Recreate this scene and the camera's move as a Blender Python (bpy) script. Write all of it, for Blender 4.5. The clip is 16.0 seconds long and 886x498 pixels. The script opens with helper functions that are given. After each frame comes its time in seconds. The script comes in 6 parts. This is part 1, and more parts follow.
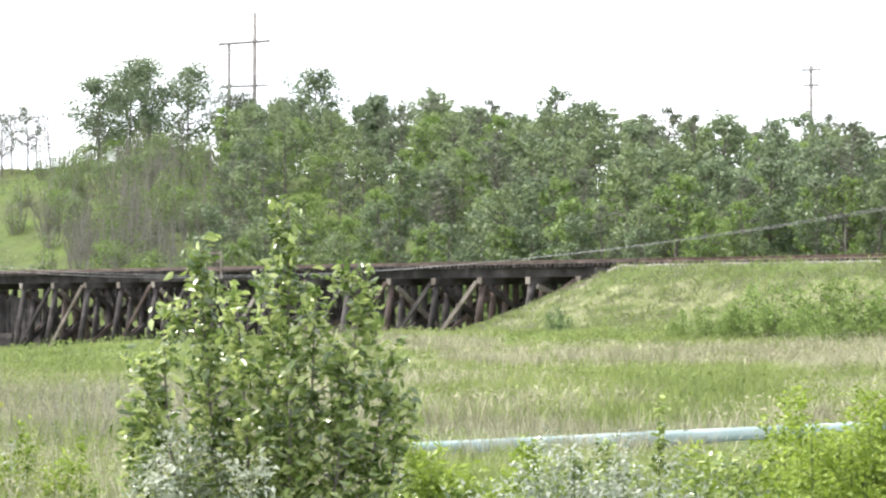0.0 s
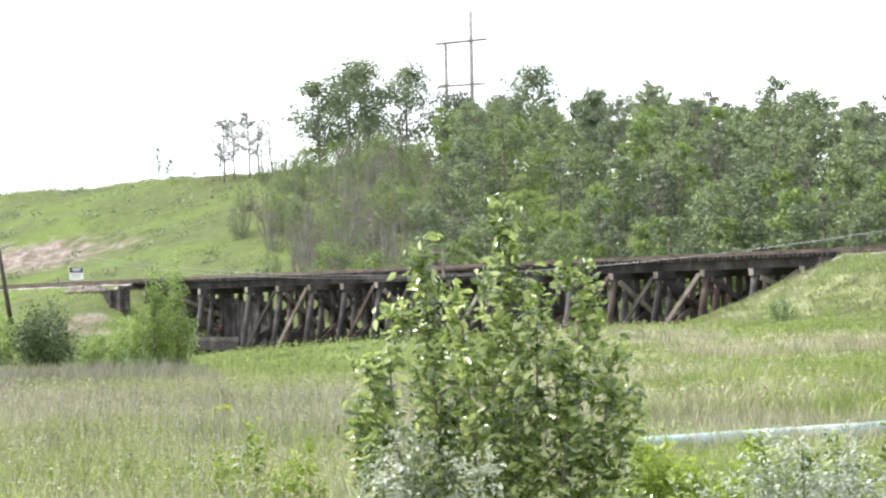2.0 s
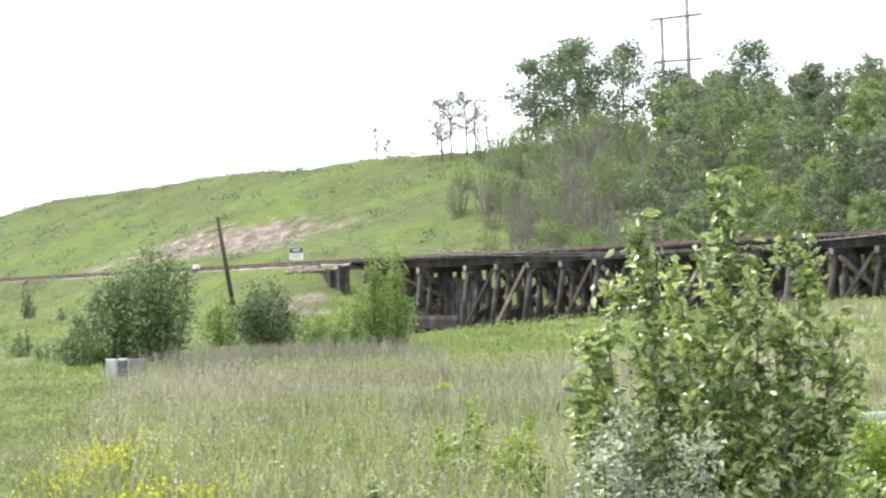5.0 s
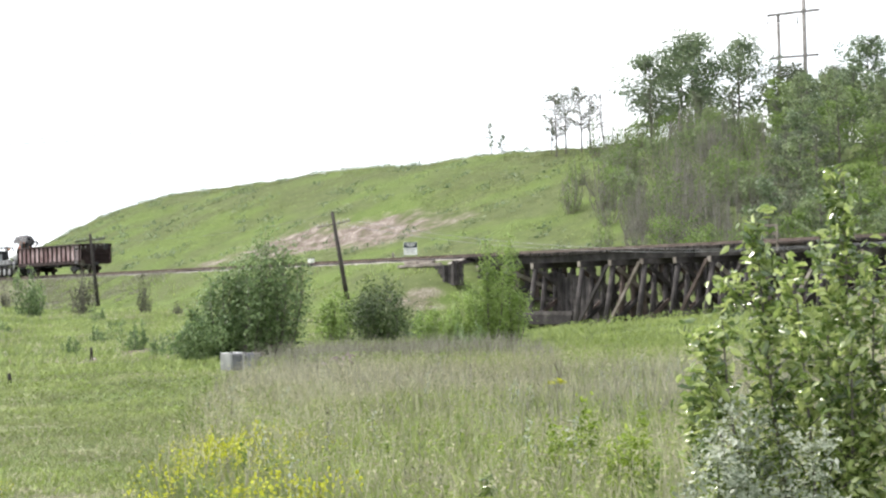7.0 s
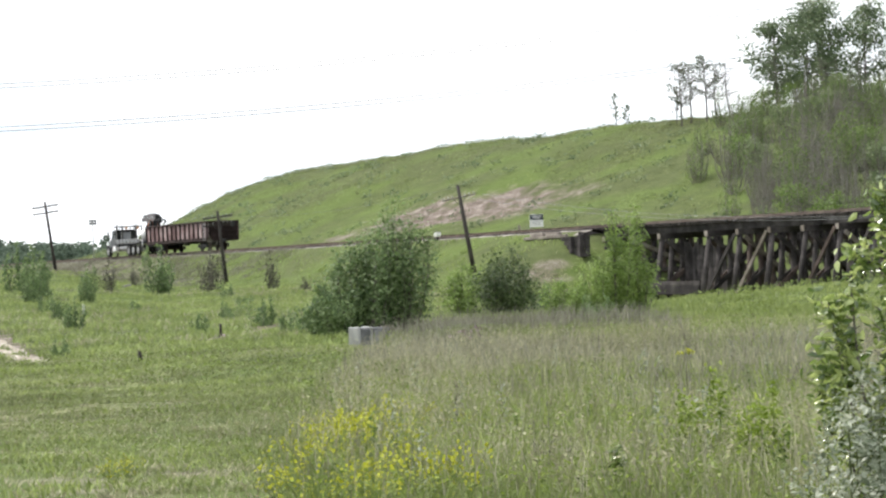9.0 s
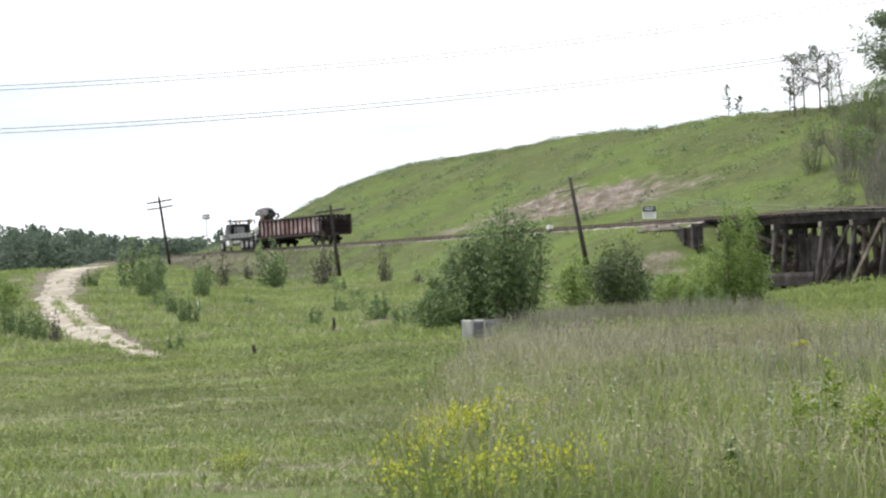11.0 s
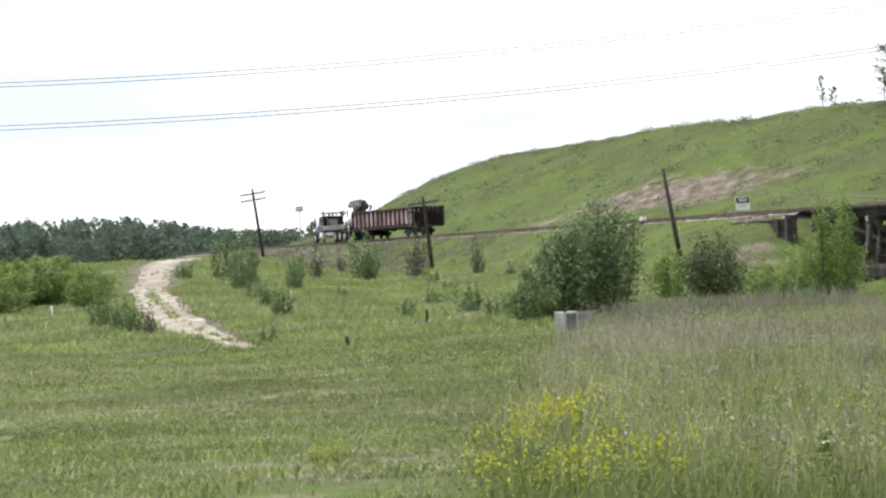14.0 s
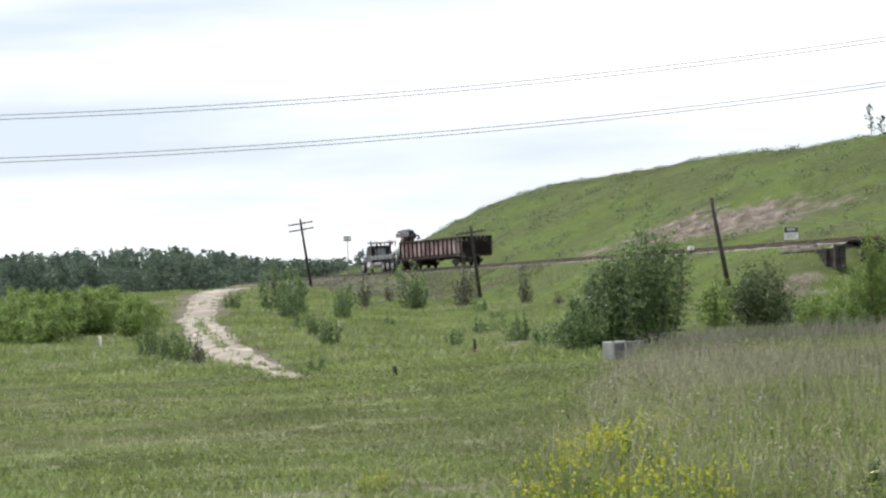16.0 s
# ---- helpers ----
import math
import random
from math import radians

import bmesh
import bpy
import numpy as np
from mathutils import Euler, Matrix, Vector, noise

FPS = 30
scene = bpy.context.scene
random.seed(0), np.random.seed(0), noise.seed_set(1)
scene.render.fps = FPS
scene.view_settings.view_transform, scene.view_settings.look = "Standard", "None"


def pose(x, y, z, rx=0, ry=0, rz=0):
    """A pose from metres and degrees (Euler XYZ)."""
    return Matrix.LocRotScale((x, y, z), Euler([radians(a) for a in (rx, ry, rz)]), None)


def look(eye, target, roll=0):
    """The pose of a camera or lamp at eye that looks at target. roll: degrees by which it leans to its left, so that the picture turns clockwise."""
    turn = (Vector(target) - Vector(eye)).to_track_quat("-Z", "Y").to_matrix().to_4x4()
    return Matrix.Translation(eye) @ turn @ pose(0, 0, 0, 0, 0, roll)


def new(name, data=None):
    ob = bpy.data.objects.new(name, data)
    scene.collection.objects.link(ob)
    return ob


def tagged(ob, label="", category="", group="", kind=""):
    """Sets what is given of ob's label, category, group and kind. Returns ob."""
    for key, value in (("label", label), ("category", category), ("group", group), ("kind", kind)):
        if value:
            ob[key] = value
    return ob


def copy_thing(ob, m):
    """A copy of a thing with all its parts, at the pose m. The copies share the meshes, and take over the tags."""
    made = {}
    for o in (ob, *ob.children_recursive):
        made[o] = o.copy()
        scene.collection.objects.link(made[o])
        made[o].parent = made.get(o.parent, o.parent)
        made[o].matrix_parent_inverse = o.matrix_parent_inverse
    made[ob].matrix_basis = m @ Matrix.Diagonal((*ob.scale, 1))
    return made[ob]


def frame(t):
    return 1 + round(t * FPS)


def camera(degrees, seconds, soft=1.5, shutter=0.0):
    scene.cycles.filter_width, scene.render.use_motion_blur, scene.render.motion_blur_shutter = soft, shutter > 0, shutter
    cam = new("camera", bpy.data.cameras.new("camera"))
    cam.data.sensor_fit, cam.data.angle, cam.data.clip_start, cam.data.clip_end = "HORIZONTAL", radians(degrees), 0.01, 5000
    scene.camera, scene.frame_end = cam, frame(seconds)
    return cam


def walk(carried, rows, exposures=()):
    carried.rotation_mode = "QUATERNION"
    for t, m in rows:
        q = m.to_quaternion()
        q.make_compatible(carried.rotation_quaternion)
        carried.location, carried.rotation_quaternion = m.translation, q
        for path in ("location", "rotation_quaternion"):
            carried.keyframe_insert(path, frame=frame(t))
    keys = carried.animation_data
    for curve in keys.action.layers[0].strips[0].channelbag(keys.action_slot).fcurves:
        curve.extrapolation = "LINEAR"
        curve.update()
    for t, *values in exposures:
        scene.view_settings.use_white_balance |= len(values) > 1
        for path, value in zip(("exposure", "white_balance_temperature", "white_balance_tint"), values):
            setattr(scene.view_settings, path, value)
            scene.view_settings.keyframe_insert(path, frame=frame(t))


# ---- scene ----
cam = camera(18.553, 16.0, soft=2.4)
EYE = (0.0, 0.0, 2.0)
PATH = [
    (0.0, 91.245, 0.000, 0.000), (0.5, 91.086, 0.480, 0.977), (1.0, 91.397, 0.529, 2.423),
    (1.5, 91.315, 1.215, 4.081), (2.0, 91.221, 1.366, 4.704), (2.5, 91.232, 1.386, 5.345),
    (3.0, 91.146, 1.848, 5.796), (3.5, 91.143, 1.848, 6.768), (4.0, 91.085, 1.662, 7.686),
    (6.5, 90.636, 1.982, 11.312), (7.0, 90.854, 1.593, 11.725), (7.5, 90.729, 2.265, 12.521),
    (8.0, 90.700, 2.442, 13.528), (8.5, 90.412, 2.667, 14.285), (9.0, 90.368, 2.438, 14.402),
    (11.5, 90.365, 2.728, 17.357), (12.0, 90.432, 2.564, 17.723), (12.5, 90.492, 2.599, 18.015),
    (13.0, 90.311, 2.826, 18.253), (13.5, 90.283, 3.001, 18.261), (14.0, 90.244, 2.812, 18.745),
    (14.5, 90.146, 2.849, 19.271), (15.0, 90.101, 2.710, 19.320), (15.5, 90.401, 2.712, 19.472),
    (16.0, 90.920, 2.845, 19.756),
]
walk(cam, [(t, pose(*EYE, rx, ry, rz)) for t, rx, ry, rz in PATH],
     exposures=[(0.0, 0.66, 6350, 13), (4.0, 0.62, 6350, 13), (7.0, 0.36, 6400, 12), (9.0, -0.03, 6450, 11), (13.0, -0.2, 6450, 11), (15.4, -0.22, 6400, 11), (16.0, -0.42, 6350, 11)])

# ---- world, sun ----
SUN_AZ, SUN_EL = radians(72), radians(52)      # left of the view's axis, a little beyond
world = bpy.data.worlds.new("world")
scene.world = world
world.use_nodes = True
wn, wl = world.node_tree.nodes, world.node_tree.links
wn.clear()
sky = wn.new("ShaderNodeTexSky")
sky.sky_type, sky.sun_disc = "NISHITA", False
sky.sun_elevation, sky.sun_rotation = SUN_EL, -SUN_AZ
sky_bg = wn.new("ShaderNodeBackground")
sky_bg.inputs["Strength"].default_value = 0.14
cloud_bg = wn.new("ShaderNodeBackground")
cloud_bg.inputs["Color"].default_value = (1.0, 1.0, 1.0, 1)
cloud_bg.inputs["Strength"].default_value = 1.75
tc = wn.new("ShaderNodeTexCoord")
mp = wn.new("ShaderNodeMapping")
mp.inputs["Scale"].default_value = (2.2, 2.2, 16.0)
cn = wn.new("ShaderNodeTexNoise")
cn.inputs["Scale"].default_value, cn.inputs["Detail"].default_value = 1.6, 6
cr = wn.new("ShaderNodeMapRange")
cr.inputs["From Min"].default_value, cr.inputs["From Max"].default_value = 0.36, 0.52
cr.inputs["To Min"].default_value, cr.inputs["To Max"].default_value = 0.86, 0.97
mixw = wn.new("ShaderNodeMixShader")
wout = wn.new("ShaderNodeOutputWorld")
wl.new(tc.outputs["Generated"], mp.inputs["Vector"])
wl.new(mp.outputs["Vector"], cn.inputs["Vector"])
wl.new(cn.outputs["Fac"], cr.inputs["Value"])
wl.new(cr.outputs["Result"], mixw.inputs["Fac"])
# thin places in the overcast let some blue through
tint = wn.new("ShaderNodeValToRGB")
tint.color_ramp.elements[0].position, tint.color_ramp.elements[0].color = 0.36, (0.64, 0.71, 0.78, 1)
tint.color_ramp.elements[1].position, tint.color_ramp.elements[1].color = 0.63, (1, 1, 1, 1)
wl.new(cn.outputs["Fac"], tint.inputs["Fac"])
wl.new(tint.outputs["Color"], cloud_bg.inputs["Color"])
wl.new(sky.outputs["Color"], sky_bg.inputs["Color"])
wl.new(sky_bg.outputs["Background"], mixw.inputs[1])
wl.new(cloud_bg.outputs["Background"], mixw.inputs[2])
wl.new(mixw.outputs["Shader"], wout.inputs["Surface"])

sun = new("sun", bpy.data.lights.new("sun", "SUN"))
sun.data.energy, sun.data.angle, sun.data.color = 4.6, radians(1.0), (1.0, 0.95, 0.86)
sun_to = Vector((-math.sin(SUN_AZ) * math.cos(SUN_EL), math.cos(SUN_AZ) * math.cos(SUN_EL), math.sin(SUN_EL)))
sun.matrix_world = look(sun_to * 300, (0, 0, 0))


# ---- materials ----
def material(name, colours, scale=2.0, rough=0.8, metal=0.0, bump=0.2, fine=14.0, random_by=None, spread=0.25, spec=0.3, translucent=0.0, upright=0.0):
    """Noise at two scales between colours, with relief; random_by: 'object' or 'island' shifts the tone piece by piece."""
    m = bpy.data.materials.new(name)
    m.use_nodes = True
    n, l = m.node_tree.nodes, m.node_tree.links
    n.clear()
    out = n.new("ShaderNodeOutputMaterial")
    b = n.new("ShaderNodeBsdfPrincipled")
    b.inputs["Roughness"].default_value, b.inputs["Metallic"].default_value = rough, metal
    b.inputs["Specular IOR Level"].default_value = spec
    tex = n.new("ShaderNodeTexCoord")
    na = n.new("ShaderNodeTexNoise")
    na.inputs["Scale"].default_value, na.inputs["Detail"].default_value = scale, 5
    nb = n.new("ShaderNodeTexNoise")
    nb.inputs["Scale"].default_value, nb.inputs["Detail"].default_value = scale * fine, 4
    l.new(tex.outputs["Object"], na.inputs["Vector"])
    l.new(tex.outputs["Object"], nb.inputs["Vector"])
    mx = n.new("ShaderNodeMath")
    mx.operation = "MULTIPLY_ADD"
    l.new(nb.outputs["Fac"], mx.inputs[0])
    mx.inputs[1].default_value = 0.6
    ad = n.new("ShaderNodeMath")
    ad.operation = "MULTIPLY_ADD"
    l.new(na.outputs["Fac"], ad.inputs[0])
    ad.inputs[1].default_value, ad.inputs[2].default_value = 1.4, -0.5
    l.new(ad.outputs[0], mx.inputs[2])
    fac = mx.outputs[0]
    if random_by:
        if random_by == "object":
            src = n.new("ShaderNodeObjectInfo").outputs["Random"]
        else:
            src = n.new("ShaderNodeNewGeometry").outputs["Random Per Island"]
        rr = n.new("ShaderNodeMath")
        rr.operation = "MULTIPLY_ADD"
        l.new(src, rr.inputs[0])
        rr.inputs[1].default_value = spread * 2
        sh = n.new("ShaderNodeMath")
        sh.operation = "SUBTRACT"
        l.new(fac, sh.inputs[0])
        sh.inputs[1].default_value = spread
        l.new(sh.outputs[0], rr.inputs[2])
        fac = rr.outputs[0]
    ramp = n.new("ShaderNodeValToRGB")
    e = ramp.color_ramp.elements
    while len(e) < len(colours):
        e.new(0.5)
    for i, c in enumerate(colours):
        e[i].position = 0.15 + 0.7 * i / max(1, len(colours) - 1)
        e[i].color = (*c, 1)
    l.new(fac, ramp.inputs["Fac"])
    l.new(ramp.outputs["Color"], b.inputs["Base Color"])
    if bump:
        bp = n.new("ShaderNodeBump")
        bp.inputs["Strength"].default_value, bp.inputs["Distance"].default_value = bump, 0.03
        l.new(nb.outputs["Fac"], bp.inputs["Height"])
        l.new(bp.outputs["Normal"], b.inputs["Normal"])
    if upright:
        # blades shade as one sward: their normals lean to the sky
        geo = n.new("ShaderNodeNewGeometry")
        va = n.new("ShaderNodeVectorMath")
        va.operation = "MULTIPLY_ADD"
        l.new(geo.outputs["Normal"], va.inputs[0])
        va.inputs[1].default_value = (1 - upright,) * 3
        va.inputs[2].default_value = (0, 0, upright)
        vn = n.new("ShaderNodeVectorMath")
        vn.operation = "NORMALIZE"
        l.new(va.outputs[0], vn.inputs[0])
        l.new(vn.outputs[0], b.inputs["Normal"])
    surf = b.outputs["BSDF"]
    if translucent:
        tr = n.new("ShaderNodeBsdfTranslucent")
        l.new(ramp.outputs["Color"], tr.inputs["Color"])
        ms = n.new("ShaderNodeMixShader")
        ms.inputs["Fac"].default_value = translucent
        l.new(surf, ms.inputs[1])
        l.new(tr.outputs["BSDF"], ms.inputs[2])
        surf = ms.outputs["Shader"]
    l.new(surf, out.inputs["Surface"])
    return m


def ground_material():
    """Turf with dry, weedy and bare-earth zones that the sheet carries as a colour attribute."""
    m = bpy.data.materials.new("turf")
    m.use_nodes = True
    n, l = m.node_tree.nodes, m.node_tree.links
    b = n["Principled BSDF"]
    b.inputs["Roughness"].default_value, b.inputs["Specular IOR Level"].default_value = 0.95, 0.1
    tex = n.new("ShaderNodeTexCoord")

    def noise_at(scale, detail=5):
        t = n.new("ShaderNodeTexNoise")
        t.inputs["Scale"].default_value, t.inputs["Detail"].default_value = scale, detail
        l.new(tex.outputs["Object"], t.inputs["Vector"])
        return t.outputs["Fac"]

    def ramp_of(f, stops):
        r = n.new("ShaderNodeValToRGB")
        e = r.color_ramp.elements
        while len(e) < len(stops):
            e.new(0.5)
        for i, (p, c) in enumerate(stops):
            e[i].position, e[i].color = p, (*c, 1)
        l.new(f, r.inputs["Fac"])
        return r.outputs["Color"]

    def blend(f, a, c):
        x = n.new("ShaderNodeMix")
        x.data_type = "RGBA"
        l.new(f, x.inputs[0])
        l.new(a, x.inputs[6])
        l.new(c, x.inputs[7])
        return x.outputs[2]

    big, mid, small = noise_at(0.12), noise_at(0.9), noise_at(9.0)
    mixn = n.new("ShaderNodeMath")
    mixn.operation = "MULTIPLY_ADD"
    l.new(small, mixn.inputs[0])
    mixn.inputs[1].default_value = 0.5
    half = n.new("ShaderNodeMath")
    half.operation = "MULTIPLY"
    l.new(mid, half.inputs[0])
    half.inputs[1].default_value = 0.5
    l.new(half.outputs[0], mixn.inputs[2])
    f = mixn.outputs[0]
    green = ramp_of(f, [(0.3, (0.058, 0.072, 0.028)), (0.5, (0.085, 0.104, 0.04)), (0.7, (0.125, 0.143, 0.061))])
    lush = ramp_of(f, [(0.3, (0.068, 0.10, 0.026)), (0.7, (0.125, 0.165, 0.048))])
    turf = blend(ramp_of(big, [(0.42, (0, 0, 0)), (0.6, (1, 1, 1))]), green, lush)
    dry = ramp_of(f, [(0.3, (0.16, 0.16, 0.085)), (0.5, (0.26, 0.26, 0.145)), (0.7, (0.38, 0.37, 0.23))])
    weed = ramp_of(f, [(0.3, (0.105, 0.098, 0.072)), (0.7, (0.21, 0.195, 0.155))])
    earth = ramp_of(f, [(0.34, (0.07, 0.055, 0.045)), (0.5, (0.14, 0.112, 0.095)), (0.66, (0.34, 0.30, 0.265))])
    at = n.new("ShaderNodeAttribute")
    at.attribute_name = "zone"
    sp = n.new("ShaderNodeSeparateColor")
    l.new(at.outputs["Color"], sp.inputs["Color"])

    def soft_edge(o):
        a = n.new("ShaderNodeMath")
        a.operation = "ADD"
        l.new(o, a.inputs[0])
        l.new(mid, a.inputs[1])
        r = n.new("ShaderNodeMapRange")
        r.inputs["From Min"].default_value, r.inputs["From Max"].default_value = 0.72, 1.18
        l.new(a.outputs[0], r.inputs["Value"])
        return r.outputs["Result"]

    c = blend(soft_edge(sp.outputs[0]), turf, dry)
    c = blend(soft_edge(sp.outputs[1]), c, weed)
    c = blend(soft_edge(sp.outputs[2]), c, earth)
    l.new(c, b.inputs["Base Color"])
    bp = n.new("ShaderNodeBump")
    bp.inputs["Strength"].default_value, bp.inputs["Distance"].default_value = 0.9, 0.15
    l.new(f, bp.inputs["Height"])
    l.new(bp.outputs["Normal"], b.inputs["Normal"])
    return m


TURF = ground_material()
TIMBER = material("creosoted_timber", [(0.018, 0.016, 0.016), (0.047, 0.041, 0.04), (0.104, 0.092, 0.089)], 1.3, 0.85, bump=0.5, random_by="object", spread=0.15)
GREY_TIMBER = material("weathered_timber", [(0.09, 0.075, 0.062), (0.19, 0.165, 0.14), (0.30, 0.27, 0.24)], 1.3, 0.9, bump=0.5, random_by="object", spread=0.2)
BROWN_TIMBER = material("brown_timber", [(0.046, 0.034, 0.029), (0.097, 0.073, 0.064), (0.16, 0.125, 0.11)], 1.3, 0.9, bump=0.5, random_by="object", spread=0.2)
BALLAST = material("ballast", [(0.10, 0.09, 0.08), (0.22, 0.2, 0.18), (0.36, 0.33, 0.30)], 1.2, 0.95, bump=1.0, fine=10)
RAIL = material("rail_steel", [(0.06, 0.04, 0.03), (0.12, 0.085, 0.065), (0.2, 0.16, 0.13)], 3.0, 0.6, 0.4)
DIRT = material("dirt_track", [(0.17, 0.145, 0.11), (0.3, 0.265, 0.215), (0.5, 0.455, 0.39)], 0.5, 0.95, bump=0.6, fine=9)


# ---- plan: the ground as one function; s runs along the railway, n across it ----
S0 = np.array([15.6, 121.0])
ALONG = np.array([-0.65319, 0.75722])
ACROSS = np.array([0.75722, 0.65319])
RAIL_TOP = 4.33
T_RIGHT, T_LEFT = 9.0, 75.3       # the trestle's ends


def sn(x, y):
    return (x - S0[0]) * ALONG[0] + (y - S0[1]) * ALONG[1], (x - S0[0]) * ACROSS[0] + (y - S0[1]) * ACROSS[1]


def xy(s, n):
    return S0[0] + s * ALONG[0] + n * ACROSS[0], S0[1] + s * ALONG[1] + n * ACROSS[1]


def polar(az, d):
    return -d * math.sin(radians(az)), d * math.cos(radians(az))


def step(a, b, v):
    k = np.clip((v - a) / (b - a), 0, 1)
    return k * k * (3 - 2 * k)


def scar(s, n):
    """Eroded bare patch on the hillside, 0 to 1."""
    mid = 17.6 + 0.6 * np.sin(s * 0.45) + (133 - s) * 0.16
    return np.exp(-(((s - 132.5) / 14.5) ** 2 + ((n - mid) / 4.3) ** 2) ** 1.6)


def ground(x, y):
    x, y = np.asarray(x, float), np.asarray(y, float)
    s, n = sn(x, y)
    d = np.hypot(x, y)
    az = np.degrees(np.arctan2(-x, y))
    left = step(10.5, 17, az) * (1 - step(60, 110, az))
    right = step(2.5, -4, az) * (1 - step(-60, -110, az))
    mid = np.clip(1 - left - right, 0, 1) * (np.abs(az) < 60)
    z = left * (1.5 + 1.8 * step(19.5, 23.5, az)) * np.clip((d - 74) / 180, 0, 1) ** 1.2 * (1 - step(262, 330, d))
    z = z + right * 1.0 * step(70, 118, d) + mid * (0.45 * np.exp(-((d - 104) / 22) ** 2) - 0.9 * step(112, 140, d))
    z = z + 0.07 * np.sin(x * 0.31 + 1.0) * np.sin(y * 0.23) + 0.05 * np.sin(x * 0.9) * np.sin(y * 0.7 + 2)
    # low rise before the trestle, falling off towards its far end
    rise = np.interp(az, [-1.5, -0.56, 0.87, 2.1, 4.5, 6.6, 7.7, 9.1, 10.3, 12, 14], [0, 0.2, 0.48, 0.4, 0.25, 0.1, -0.05, -0.2, -0.45, -0.3, 0])
    z = z + rise * np.exp(-((d - 108) / 20) ** 2)
    # embankment with rounded ends at the trestle
    bend = np.maximum(0, s - 190) ** 2 / 400
    r = np.minimum(np.hypot(n, np.maximum(0, s - T_RIGHT + 2.0) * 1.1), np.hypot(n - bend, np.maximum(0, T_LEFT + 2.2 - s) * 1.25))
    bank = 3.95 - np.maximum(0, r - 2.9) * 0.42
    # hillside behind the line
    se = s + 1.7 * np.clip(40 - n, 0, 34)     # the hill's end is cut at a slant
    crest = 2.0 + 12.7 * (1 - 0.5 * step(205, 325, se) - 0.5 * np.clip((se - 224) / 100, 0, 1)) - 8.5 * (1 - step(20, 125, s)) + 0.95 * np.exp(-((se - 238) / 13) ** 2)
    wob = 1 + 0.05 * np.sin(s * 0.06 + 1) + 0.03 * np.sin(s * 0.17)
    k = step(3.5, 42 * wob, n) * 0.55 + 0.45 * np.clip((n - 4.5) / (36 * wob), 0, 1)
    low = 3.2 - 2.2 * step(240, 330, s) - 2.6 * step(T_RIGHT, T_RIGHT + 10, s) * (1 - step(T_LEFT - 10, T_LEFT, s))
    hill = low + (crest - low) * k - 0.05 * np.maximum(0, n - 46) + 0.10 * np.sin(s * 0.23) * np.sin(n * 0.35)
    hill = hill - scar(s, n) * (0.35 + 0.28 * np.sin(s * 1.9 + 0.5 * np.sin(n * 0.9)) + 0.15 * np.sin(s * 0.8 + n * 0.6))
    hill = np.maximum(hill, -3 + 0 * hill)
    front = np.maximum(z, bank) + 0.35 * np.exp(-np.abs(z - bank) / 0.5)
    behind = np.maximum(hill, bank)
    w = step(2.0, 6.5, n)
    out = front * (1 - w) + behind * w
    far = step(480, 900, d)
    return out * (1 - far) + (-2.0) * far


def gz(x, y):
    return float(ground(x, y))


TRACK_MIDS = [(22.6, 69), (23.3, 74), (23.98, 87), (24.37, 94), (24.85, 126), (24.95, 150), (24.85, 172), (24.8, 210), (24.68, 236), (24.3, 250), (23.9, 262)]
TRACK_HALF = [(69, 0.4), (87, 0.8), (94, 1.0), (126, 1.3), (172, 1.15), (200, 1.3), (240, 2.0), (262, 1.6)]


def off_track(x, y):
    """Distance across from the dirt track's middle, in metres; large where there is none."""
    d = np.hypot(x, y)
    az = np.degrees(np.arctan2(-x, y))
    mid = np.interp(d, [m[1] for m in TRACK_MIDS], [m[0] for m in TRACK_MIDS])
    return np.where((d > 69) & (d < 268), np.abs(az - mid) * np.pi / 180 * d, 99)


def off_edge(x, y):
    """Distance from the bare broken bank edge in the field."""
    a, b = np.array(polar(19.4, 82)), np.array(polar(18.05, 99))
    q = np.clip(((x - a[0]) * (b - a)[0] + (y - a[1]) * (b - a)[1]) / ((b - a) @ (b - a)), 0, 1)
    return np.hypot(x - a[0] - q * (b - a)[0], y - a[1] - q * (b - a)[1] + 0.25 * np.sin(x * 1.3))


